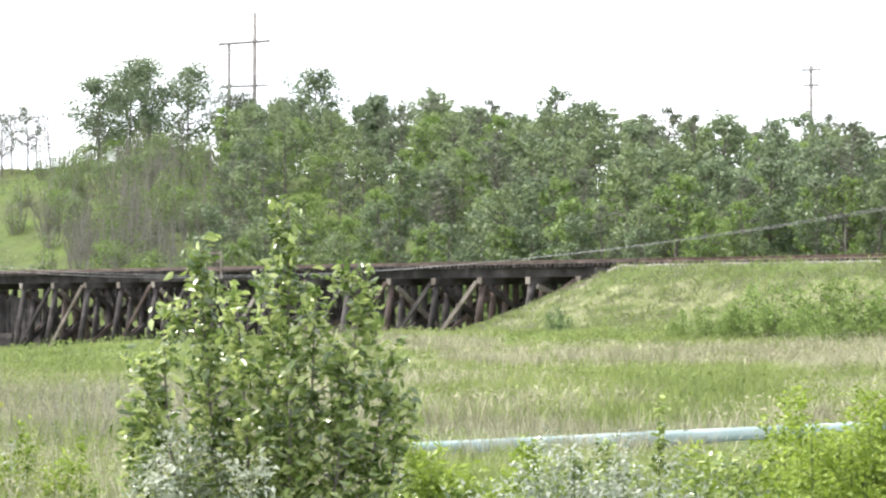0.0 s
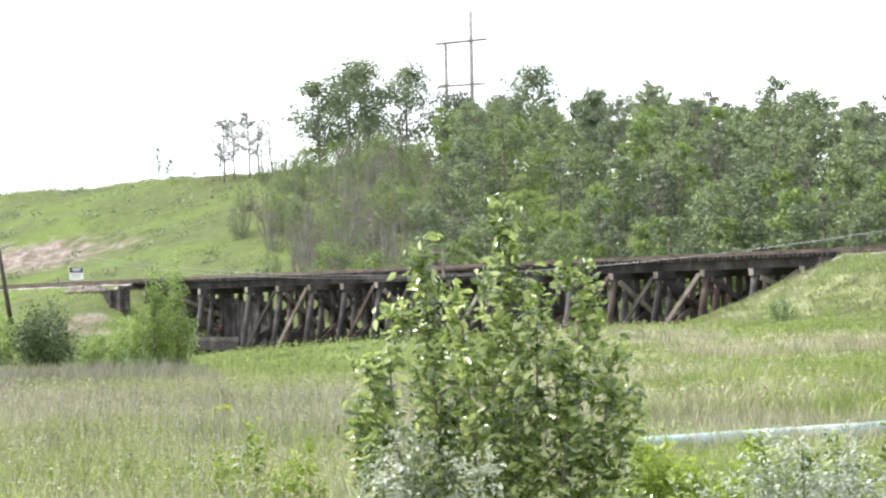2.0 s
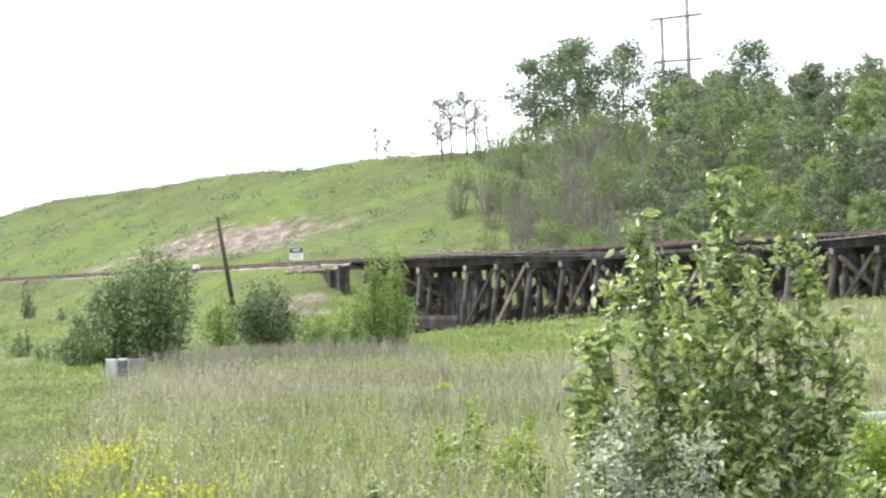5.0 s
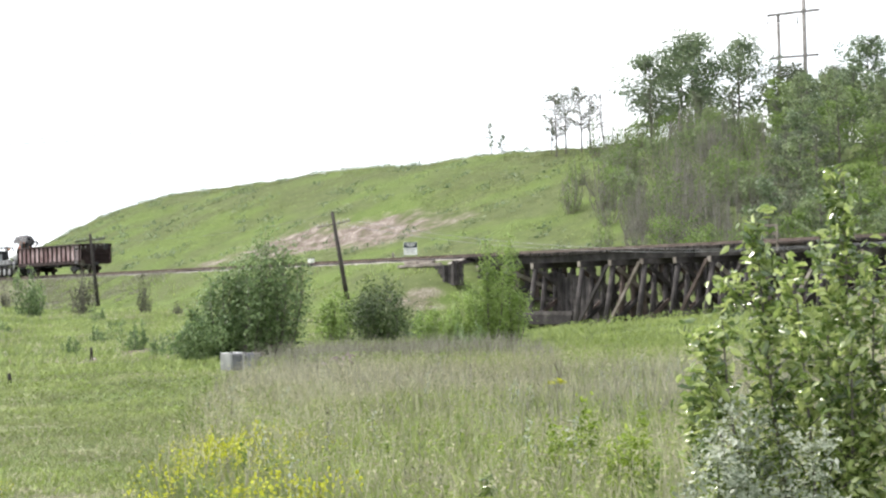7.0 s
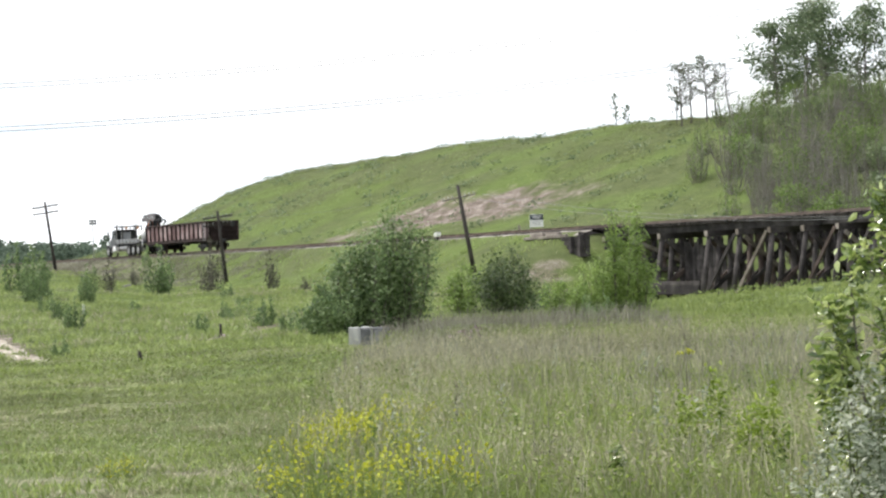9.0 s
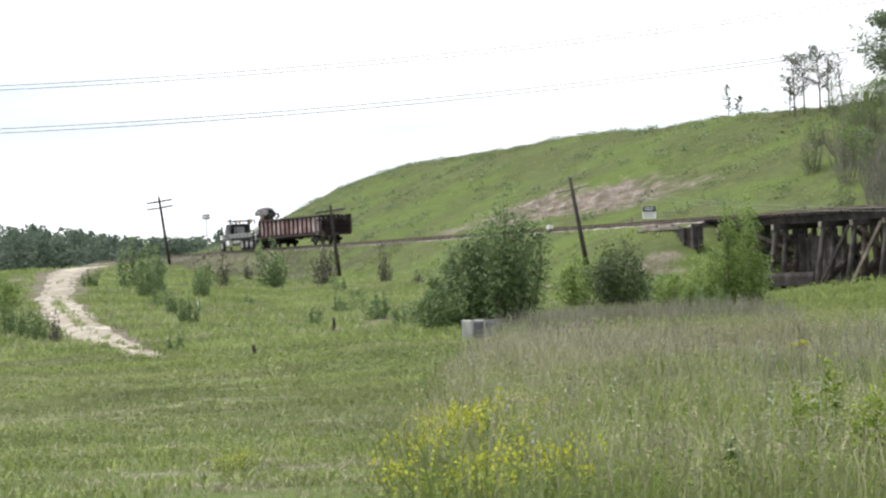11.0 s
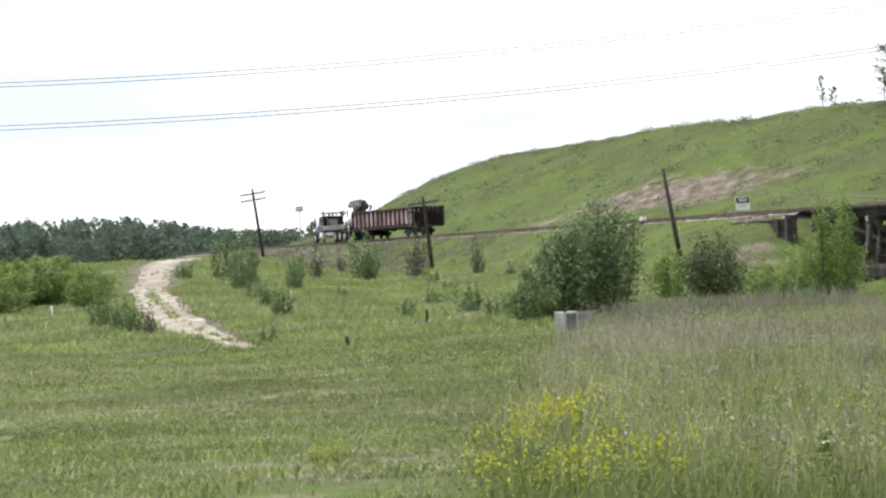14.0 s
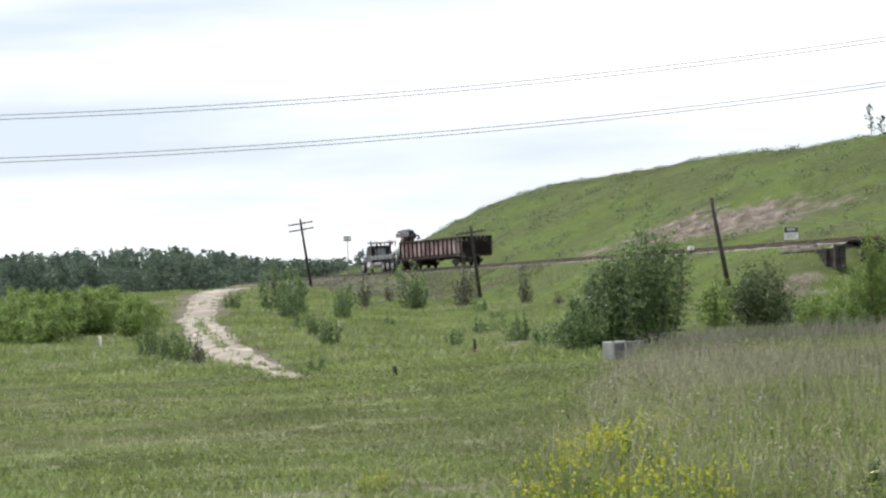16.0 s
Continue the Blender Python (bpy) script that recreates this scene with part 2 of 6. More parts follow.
def bare(x, y):
    """Zones of the turf: dry straw, weeds, bare earth."""
    s, n = sn(x, y)
    d = np.hypot(x, y)
    az = np.degrees(np.arctan2(-x, y))
    straw = step(5, -2, az) * step(44, 60, d) * (1 - step(96, 112, d)) * 0.55
    straw = np.maximum(straw, step(-14, -8, n) * step(-3, -6, n) * 0.4 * (s < 12))
    straw = np.maximum(straw, 0.33 * step(17, 21, az) * step(26, 40, d) * (1 - step(60, 74, d)))
    weed = np.exp(-((az - 9.5) / 5.0) ** 2) * step(30, 42, d) * (1 - step(60, 74, d)) * 0.5
    weed = np.maximum(weed, step(125, 165, s) * step(-22, -12, n) * step(-2, -3, n) * 0.55)
    earth = 0.95 * scar(s, n) ** 0.6 * (0.82 + 0.18 * np.sin(s * 0.9 + n))
    earth = np.maximum(earth, 0.7 * np.exp(-((s - 147) / 4) ** 2 - ((n - 11.6) / 1.2) ** 2))
    earth = np.maximum(earth, 0.24 * step(125, 165, s) * step(-9.5, -5, n) * step(3.2, 2.2, n))
    earth = np.maximum(earth, 0.5 * np.exp(-((s - 10) / 2.5) ** 2 - ((n + 4) / 3) ** 2))
    earth = np.maximum(earth, 1.0 * np.exp(-(off_edge(x, y) / 0.7) ** 2))
    earth = np.maximum(earth, 0.7 * np.exp(-((az - 22.4) / 0.7) ** 2 - ((d - 71) / 1.5) ** 2))
    earth = np.maximum(earth, 0.6 * np.exp(-((s - 73) / 2.0) ** 2 - ((n + 7) / 2.2) ** 2))
    earth = np.maximum(earth, 0.34 * np.exp(-((az - 21.5) / 2.5) ** 2 - ((d - 27) / 7) ** 2))
    half = np.interp(d, [h[0] for h in TRACK_HALF], [h[1] for h in TRACK_HALF])
    earth = np.maximum(earth, 0.55 * step(2.4, 1.0, off_track(x, y) / half))
    for a, b, w in ((24.0, 255, 0.8), (23.2, 225, 0.6), (25.9, 205, 0.6)):
        earth = np.maximum(earth, 0.6 * np.exp(-((az - a) / w) ** 2 - ((d - b) / 12) ** 2))
    earth = np.maximum(earth, 0.42 * step(0.7, 1.0, np.sin(x * 0.9 + 1.3 * np.sin(y * 0.5)) * np.sin(y * 0.55 + x * 0.35)) * step(14, 18, az) * (1 - step(40, 62, d)))
    return np.stack([straw, weed, earth, np.ones_like(s)], -1)


# ---- mesh helpers ----
def mesh_object(name, verts, faces, mat, parent=None, smooth=False, label=""):
    me = bpy.data.meshes.new(name)
    me.from_pydata([tuple(v) for v in verts], [], [tuple(f) for f in faces])
    me.materials.append(mat)
    if smooth:
        me.polygons.foreach_set("use_smooth", [True] * len(me.polygons))
    me.update()
    ob = new(name, me)
    if parent:
        ob.parent = parent
    if label:
        ob["label"] = label
    return ob


def part(name, bm, mat, parent=None, label="", smooth=False):
    me = bpy.data.meshes.new(name)
    bm.to_mesh(me)
    bm.free()
    me.materials.append(mat)
    if smooth:
        me.polygons.foreach_set("use_smooth", [True] * len(me.polygons))
    ob = new(name, me)
    if parent:
        ob.parent = parent
    if label:
        ob["label"] = label
    return ob


def thing(name, m, label, category, group="", kind=""):
    e = new(name)
    e.matrix_basis = m
    return tagged(e, label, category, group, kind)


def box_bm(bm, lo, hi, bevel=0.0, m=None):
    c = [(a + b) / 2 for a, b in zip(lo, hi)]
    sz = [abs(b - a) for a, b in zip(lo, hi)]
    r = bmesh.ops.create_cube(bm, size=1.0, matrix=Matrix.Translation(c) @ Matrix.Diagonal((*sz, 1)))
    vs = r["verts"]
    if bevel:
        es = list({e for v in vs for e in v.link_edges})
        bmesh.ops.bevel(bm, geom=es, offset=bevel, segments=1, affect="EDGES", profile=0.5)
    if m is not None:
        allv = [v for v in bm.verts if v.is_valid]
        bmesh.ops.transform(bm, matrix=m, verts=vs if not bevel else allv)
    return bm


def box_part(name, lo, hi, mat, parent, bevel=0.0, label="", m=None):
    return part(name, box_bm(bmesh.new(), lo, hi, bevel, m), mat, parent, label)


def tube_bm(bm, points, radii, sides=8, caps=True):
    """A tapered tube along points."""
    rings = []
    pts = [Vector(p) for p in points]
    for i, p in enumerate(pts):
        t = (pts[min(i + 1, len(pts) - 1)] - pts[max(i - 1, 0)]).normalized()
        a = t.cross(Vector((0, 0, 1)) if abs(t.z) < 0.9 else Vector((1, 0, 0))).normalized()
        b = t.cross(a)
        rings.append([bm.verts.new(p + (a * math.cos(k * math.tau / sides) + b * math.sin(k * math.tau / sides)) * radii[i]) for k in range(sides)])
    for r0, r1 in zip(rings, rings[1:]):
        for k in range(sides):
            bm.faces.new((r0[k], r0[(k + 1) % sides], r1[(k + 1) % sides], r1[k]))
    if caps and sides > 2:
        bm.faces.new(rings[0][::-1])
        bm.faces.new(rings[-1])
    return bm


def tube_part(name, points, radii, mat, parent=None, sides=8, label="", smooth=True):
    return part(name, tube_bm(bmesh.new(), points, radii, sides), mat, parent, label, smooth)


def beam_bm(bm, a, b, w, h):
    """A rectangular timber from a to b."""
    a, b = Vector(a), Vector(b)
    t = (b - a).normalized()
    side = t.cross(Vector((0, 0, 1)) if abs(t.z) < 0.95 else Vector((0, 1, 0))).normalized()
    up = side.cross(t)
    vs = [bm.verts.new(p + side * i * w / 2 + up * j * h / 2) for p in (a, b) for i, j in ((-1, -1), (1, -1), (1, 1), (-1, 1))]
    for f in ((0, 3, 2, 1), (4, 5, 6, 7), (0, 1, 5, 4), (1, 2, 6, 5), (2, 3, 7, 6), (3, 0, 4, 7)):
        bm.faces.new([vs[i] for i in f])
    return bm


def beam_part(name, a, b, w, h, mat, parent, label=""):
    return part(name, beam_bm(bmesh.new(), a, b, w, h), mat, parent, label)


# line frame: local x along the railway (towards the far left), y across it to the near side is -, z up
LINE = Matrix(((ALONG[0], ACROSS[0], 0, S0[0]), (ALONG[1], ACROSS[1], 0, S0[1]), (0, 0, 1, 0), (0, 0, 0, 1)))


def on_line(s, n=0.0, z=0.0):
    return LINE @ Matrix.Translation((s, n, z))


# ---- ground sheet ----
def ground_sheet():
    az = np.concatenate([np.arange(-180, -14, 4.0), np.arange(-14, 34, 0.25), np.arange(34, 180, 4.0)])
    ds = np.concatenate([[2, 5, 9, 13, 17], np.arange(20, 130, 1.0), np.arange(130, 320, 1.6), np.arange(320, 480, 5), np.geomspace(490, 4600, 26)])
    A, D = np.meshgrid(np.radians(az), ds, indexing="ij")
    X, Y = -D * np.sin(A), D * np.cos(A)
    Z = ground(X, Y)
    na, nd = A.shape
    v = np.concatenate([np.stack([X, Y, Z], -1).reshape(-1, 3), [[0, 0, gz(0, 0)]]])
    i = np.arange(na)
    idx = (i[:, None] * nd + np.arange(nd)[None, :])
    nxt = np.roll(idx, -1, axis=0)
    f = np.stack([idx[:, :-1], idx[:, 1:], nxt[:, 1:], nxt[:, :-1]], -1).reshape(-1, 4)[:, ::-1]
    me = bpy.data.meshes.new("ground")
    tri = [(na * nd, int(idx[k, 0]), int(nxt[k, 0])) for k in range(na)]
    me.from_pydata(v.tolist(), [], f.tolist() + [t[::-1] for t in tri])
    me.materials.append(TURF)
    at = me.color_attributes.new("zone", "FLOAT_COLOR", "POINT")
    at.data.foreach_set("color", bare(v[:, 0], v[:, 1]).astype(np.float32).ravel())
    me.polygons.foreach_set("use_smooth", [True] * len(me.polygons))
    me.update()
    return tagged(new("ground", me), "grassy field with a railway embankment and green hillside", "ground", kind="structure")


sheet = ground_sheet()


# ---- dirt track up to the line ----
def dirt_track():
    mids = TRACK_MIDS
    rows, wid = [], 9
    rnd = random.Random(5)
    pts = []
    for a, b in zip(mids, mids[1:]):
        for k in range(10):
            q = k / 10
            pts.append((a[0] + (b[0] - a[0]) * q, a[1] + (b[1] - a[1]) * q))
    xyp = [Vector(polar(*p)) for p in pts]
    for i, p in enumerate(xyp):
        t = (xyp[min(i + 1, len(xyp) - 1)] - xyp[max(i - 1, 0)]).normalized()
        side = Vector((-t.y, t.x))
        w = float(np.interp(pts[i][1], [h[0] for h in TRACK_HALF], [h[1] for h in TRACK_HALF]))
        w *= 1.05 + 0.12 * math.sin(i * 0.9) + rnd.uniform(-0.07, 0.07)
        row = []
        for k in range(wid):
            o = (k / (wid - 1) * 2 - 1) * w * (1 + rnd.uniform(-0.04, 0.04))
            q = p + side * o
            edge = abs(k - 4) / 4
            z = gz(q.x, q.y) + 0.07 - 0.14 * edge ** 3 - (0.05 if k in (2, 6) else 0) - (0.03 if k == 4 else 0)
            row.append((q.x, q.y, z))
        rows.append(row)
    v = [p for r in rows for p in r]
    f = [(i * wid + k, i * wid + k + 1, (i + 1) * wid + k + 1, (i + 1) * wid + k) for i in range(len(rows) - 1) for k in range(wid - 1)]
    ob = mesh_object("road", v, f, DIRT, smooth=True)
    return tagged(ob, "pale rutted dirt track climbing to the railway", "dirt road", kind="structure")


dirt_track()


# ---- railway ----
def railway():
    # ballast shoulders on both embankments
    for s0, s1 in ((-60, T_RIGHT), (T_LEFT, 270)):
        bm = bmesh.new()
        prof = [(-2.9, 3.7), (-1.9, 4.02), (1.9, 4.02), (2.9, 3.7)]
        ring = None
        s = s0
        while s <= s1 + 1e-6:
            cur = [bm.verts.new((s, n + max(0, s - 190) ** 2 / 400, z + 0.03 * math.sin(s * 1.7 + n))) for n, z in prof]
            if ring:
                for k in range(3):
                    bm.faces.new((ring[k], cur[k], cur[k + 1], ring[k + 1])[::-1])
            ring = cur
            s += 2.0 if s + 2.0 < s1 or s >= s1 else s1 - s
            if s > s1:
                break
        ob = part("ballast", bm, BALLAST)
        ob.matrix_basis = LINE
        tagged(ob, "grey crushed stone ballast under the sleepers", "ballast", kind="structure")
    track = thing("railway_track", LINE, "single rusty railway track on dark wooden sleepers", "railway track", kind="structure")
    for n in (-0.75, 0.75):
        bm = bmesh.new()
        prof = [(-0.07, 0.0), (0.07, 0.0), (0.015, 0.04), (0.015, 0.13), (0.036, 0.14), (0.036, 0.18), (-0.036, 0.18), (-0.036, 0.14), (-0.015, 0.13), (-0.015, 0.04)]
        ring = None
        for s in [-60, *range(190, 271, 5)]:
            cur = [bm.verts.new((s, n + p + max(0, s - 190) ** 2 / 400, 4.15 + q)) for p, q in prof]
            if ring:
                for k in range(len(prof)):
                    bm.faces.new((ring[k], cur[k], cur[(k + 1) % 10], ring[(k + 1) % 10]))
            ring = cur
        part("rail", bm, RAIL, track)
    return track


track = railway()


# ---- timber trestle ----
def trestle():
    t = thing("trestle_bridge", LINE, "old dark creosoted timber railway trestle over a dip", "railway bridge")
    for n0 in (-1.25, 0.45):
        for k in range(2):
            for q in range(5):
                a = T_RIGHT - 1 + q * (T_LEFT + 3 - T_RIGHT) / 5
                b = a + (T_LEFT + 3 - T_RIGHT) / 5 - 0.05
                nn = n0 + k * 0.42 + 0.19
                beam_part("stringer", (a, nn, 3.73), (b, nn, 3.73), 0.38, 0.44, TIMBER, t)
    for n in (-1.75, 1.75):
        for q in range(8):
            a = T_RIGHT - 1 + q * (T_LEFT + 3 - T_RIGHT) / 8
            beam_part("guard_timber", (a, n, 4.22), (a + (T_LEFT + 3 - T_RIGHT) / 8 - 0.04, n, 4.22 + 0.01 * (q % 2)), 0.2, 0.14, BROWN_TIMBER, t)
    rnd = random.Random(3)
    bents = [11.43 + 3.511 * i for i in range(15)] + [66.2, 69.7, 73.2]
    for k, s in enumerate(bents):
        g = min(gz(*xy(s, n)) for n in (-2.4, 0, 2.4)) - 0.4
        g = min(g, 2.7)
        b = part("bent", beam_bm(bmesh.new(), (s, -2.3, 3.33), (s, 2.3, 3.33), 0.34, 0.34), TIMBER, t)
        part("cap_end", box_bm(bmesh.new(), (s - 0.17, -2.32, 3.16), (s + 0.17, -2.303, 3.5)), GREY_TIMBER, b, "weathered grey timber end")
        low = gz(*xy(s, -2.6))
        for i, n in enumerate((-2.05, -1.3, -0.55, 0.1, 0.75, 1.4, 2.05)):
            foot = n * (1 + 0.09 * (3.2 - g))
            tube_part("post", [(s + rnd.uniform(-.05, .05), foot, g), (s, n, 3.16)], [0.19, 0.165], TIMBER if rnd.random() < 0.8 else BROWN_TIMBER, b, 8)
        h = 3.16 - low
        if h > 1.2:
            m1 = GREY_TIMBER if k % 3 == 1 else TIMBER
            w0 = 1.85 * (1 + 0.09 * h) + 0.15
            for sd in (-0.22, 0.22):
                beam_part("sway_brace", (s + sd, -w0, low + 0.3), (s + sd, 2.0, 3.05), 0.09, 0.25, BROWN_TIMBER if (k + (sd > 0)) % 3 == 0 else TIMBER, b)
                beam_part("sway_brace", (s + sd * 1.45, w0, low + 0.3), (s + sd * 1.45, -2.0, 3.05), 0.09, 0.25, m1 if sd < 0 else BROWN_TIMBER, b)
            beam_part("sash_beam", (s - 0.24, -w0, low + 0.3), (s - 0.24, w0, low + 0.3), 0.1, 0.22, TIMBER, b)
        # long brace on the near face, from this bent's foot to the head of the one before
        if k and k < 15 and h > 1.0 and k % 5 != 2:
            beam_part("long_brace", (s - 0.1, -2.62 - 0.05 * h, low + 0.12), (s - 3.4, -2.4, 3.2 + 0.1 * (k % 2)), 0.1, 0.22, GREY_TIMBER if k % 5 == 3 else BROWN_TIMBER if k % 2 else TIMBER, b, "weathered diagonal brace")
    # closed timber bulkheads at both ends
    for s_end, d in ((T_LEFT + 0.2, 1), (T_RIGHT + 0.6, -1)):
        for i in range(6):
            z = 3.75 - i * 0.31
            beam_part("bulkhead_plank", (s_end, -2.9 - 0.12 * i, z), (s_end, 2.6, z), 0.16, 0.29, TIMBER, t)
    # crib of stacked timbers that shores the far bank on the near side
    for i in range(5):
        z = 3.45 - i * 0.27
        beam_part("crib_timber", (72.2, -4.05 - 0.03 * (i % 2), z), (75.3 - 0.38 * i, -4.2, z), 0.3, 0.26, TIMBER, t)
    beam_part("crib_post", (72.6, -4.4, 2.3), (72.6, -4.38, 3.7), 0.28, 0.28, TIMBER, t)
    beam_part("crib_post", (73.8, -4.4, 2.5), (73.85, -4.38, 3.6), 0.26, 0.26, TIMBER, t)
    # close boarding on the near side by the far abutment
    rb = random.Random(9)
    for i in range(17):
        sx = 61.2 + i * 0.31
        g = gz(*xy(sx, -0.6))
        beam_part("boarding_plank", (sx, -0.62 - 0.04 * rb.random(), g - 0.3), (sx + rb.uniform(-0.04, 0.04), -0.58, 3.0 + rb.uniform(-0.5, 0.1)), rb.uniform(0.2, 0.3), 0.08, TIMBER, t)
    # longitudinal girts low on the near side, by the far abutment
    for i in range(3):
        z = -0.25 + i * 0.28
        beam_part("wing_plank", (61.2 - i * 0.1, -2.6, z), (67.5, -2.9, z + 0.05), 0.14, 0.26, TIMBER, t)
    return t


bridge = trestle()


def refuge(s):
    r = thing("refuge_platform", on_line(s, -1.9, 4.0), "small timber refuge platform with a railing beside the track", "platform")
    box_part("floor", (-0.9, -1.4, 0.0), (0.9, 0.35, 0.09), BROWN_TIMBER, r)
    for x in (-0.85, 0.85):
        beam_part("post", (x, -1.35, -0.4), (x, -1.35, 1.05), 0.1, 0.1, GREY_TIMBER, r)
        beam_part("bracket", (x, -1.35, -0.02), (x, 0.0, -0.75), 0.1, 0.1, TIMBER, r)
    for z in (0.55, 1.0):
        beam_part("rail", (-0.9, -1.36, z), (0.9, -1.36, z), 0.05, 0.12, GREY_TIMBER, r)
    return r


refuge(39.5)


# ---- more materials ----
RUST = material("rusty_red_paint", [(0.045, 0.024, 0.024), (0.085, 0.048, 0.047), (0.14, 0.09, 0.088), (0.22, 0.165, 0.16)], 0.9, 0.75, bump=0.25, random_by="object", spread=0.12)
PANEL = material("faded_red_panel", [(0.09, 0.05, 0.05), (0.19, 0.115, 0.115), (0.32, 0.235, 0.235), (0.5, 0.4, 0.405)], 0.9, 0.7, bump=0.25, random_by="object", spread=0.12)
DARK_RUST = material("dark_rust", [(0.012, 0.008, 0.007), (0.028, 0.016, 0.015), (0.050, 0.029, 0.027)], 1.5, 0.8, bump=0.25)
# near-black rust: shade on the wagon's ends and posts put into the colour
SHADED_RUST = material("shaded_rust", [(0.009, 0.006, 0.006), (0.02, 0.014, 0.013), (0.04, 0.028, 0.026)], 1.5, 0.85, bump=0.2, spec=0.1)
BLACK = material("black_steel", [(0.008, 0.008, 0.009), (0.02, 0.02, 0.022), (0.05, 0.048, 0.046)], 2.0, 0.5, 0.2, bump=0.1)
CAB = material("charcoal_paint", [(0.02, 0.025, 0.028), (0.04, 0.046, 0.05), (0.08, 0.085, 0.085)], 1.2, 0.3, 0.1, bump=0.03, spec=0.5)
SILVER = material("dull_aluminium", [(0.25, 0.25, 0.25), (0.38, 0.38, 0.38), (0.5, 0.5, 0.49)], 2.0, 0.4, 0.7, bump=0.05)
BEDGREY = material("grey_painted_bed", [(0.14, 0.145, 0.15), (0.22, 0.225, 0.23), (0.32, 0.32, 0.32)], 1.5, 0.5, 0.2, bump=0.08)
WHITE = material("white_plastic", [(0.6, 0.6, 0.58), (0.75, 0.75, 0.73), (0.82, 0.82, 0.8)], 1.5, 0.45, bump=0.03)
RUBBER = material("tyre_rubber", [(0.012, 0.012, 0.012), (0.025, 0.025, 0.024), (0.05, 0.048, 0.045)], 6, 0.85, bump=0.2)
POLE = material("pole_wood", [(0.014, 0.012, 0.011), (0.035, 0.03, 0.027), (0.07, 0.06, 0.055)], 1.2, 0.85, bump=0.4, random_by="object")
GREY_POLE = material("silvered_pole_wood", [(0.14, 0.13, 0.12), (0.24, 0.225, 0.21), (0.34, 0.32, 0.3)], 0.8, 0.9, bump=0.3)
WIRE = material("wire_metal", [(0.18, 0.18, 0.19), (0.26, 0.26, 0.27)], 2, 0.5, 0.5, bump=0)
PIPE = material("pale_teal_pipe", [(0.18, 0.28, 0.27), (0.29, 0.37, 0.36), (0.42, 0.48, 0.47)], 1.1, 0.55, bump=0.1)
CONCRETE = material("pale_concrete", [(0.128, 0.121, 0.110), (0.192, 0.179, 0.167), (0.272, 0.257, 0.236)], 2.5, 0.9, bump=0.3)
ORANGE = material("faded_orange", [(0.35, 0.13, 0.06), (0.5, 0.22, 0.12)], 3, 0.7, bump=0.1)
BOOM = material("dusty_boom_paint", [(0.065, 0.063, 0.065), (0.130, 0.126, 0.131), (0.260, 0.238, 0.246)], 1.8, 0.6, 0.1, bump=0.1)
AMBER = material("amber_lens", [(0.480, 0.242, 0.128), (0.600, 0.385, 0.240)], 3, 0.25, bump=0)


def glass_material():
    m = bpy.data.materials.new("tinted_glass")
    m.use_nodes = True
    b = m.node_tree.nodes["Principled BSDF"]
    b.inputs["Base Color"].default_value = (0.25, 0.3, 0.3, 1)
    b.inputs["Roughness"].default_value = 0.05
    b.inputs["Transmission Weight"].default_value = 0.85
    return m


GLASS = glass_material()


def cyl_bm(bm, c, r, h, axis="y", sides=20, bevel=0.0):
    rot = {"x": Matrix.Rotation(radians(90), 4, "Y"), "y": Matrix.Rotation(radians(90), 4, "X"), "z": Matrix()}[axis]
    bmesh.ops.create_cone(bm, cap_ends=True, segments=sides, radius1=r, radius2=r, depth=h, matrix=Matrix.Translation(c) @ rot)
    if bevel:
        es = [e for e in bm.edges if len(e.link_faces) == 2 and any(len(f.verts) > 4 for f in e.link_faces)]
        bmesh.ops.bevel(bm, geom=es, offset=bevel, segments=2, affect="EDGES", profile=0.5)
    return bm


def cyl_part(name, c, r, h, mat, parent, axis="y", sides=20, bevel=0.0, label=""):
    return part(name, cyl_bm(bmesh.new(), c, r, h, axis, sides, bevel), mat, parent, label)


def wheelset(parent, x, r=0.42, gauge=0.75):
    for sgn in (-1, 1):
        w = cyl_part("wheel", (x, sgn * gauge, r), r, 0.13, DARK_RUST, parent, sides=22, bevel=0.02)
        cyl_part("hub", (x, sgn * (gauge + 0.09), r), 0.13, 0.14, BLACK, w, sides=12)
    cyl_part("axle", (x, 0, r), 0.08, 1.7, DARK_RUST, parent, sides=10)


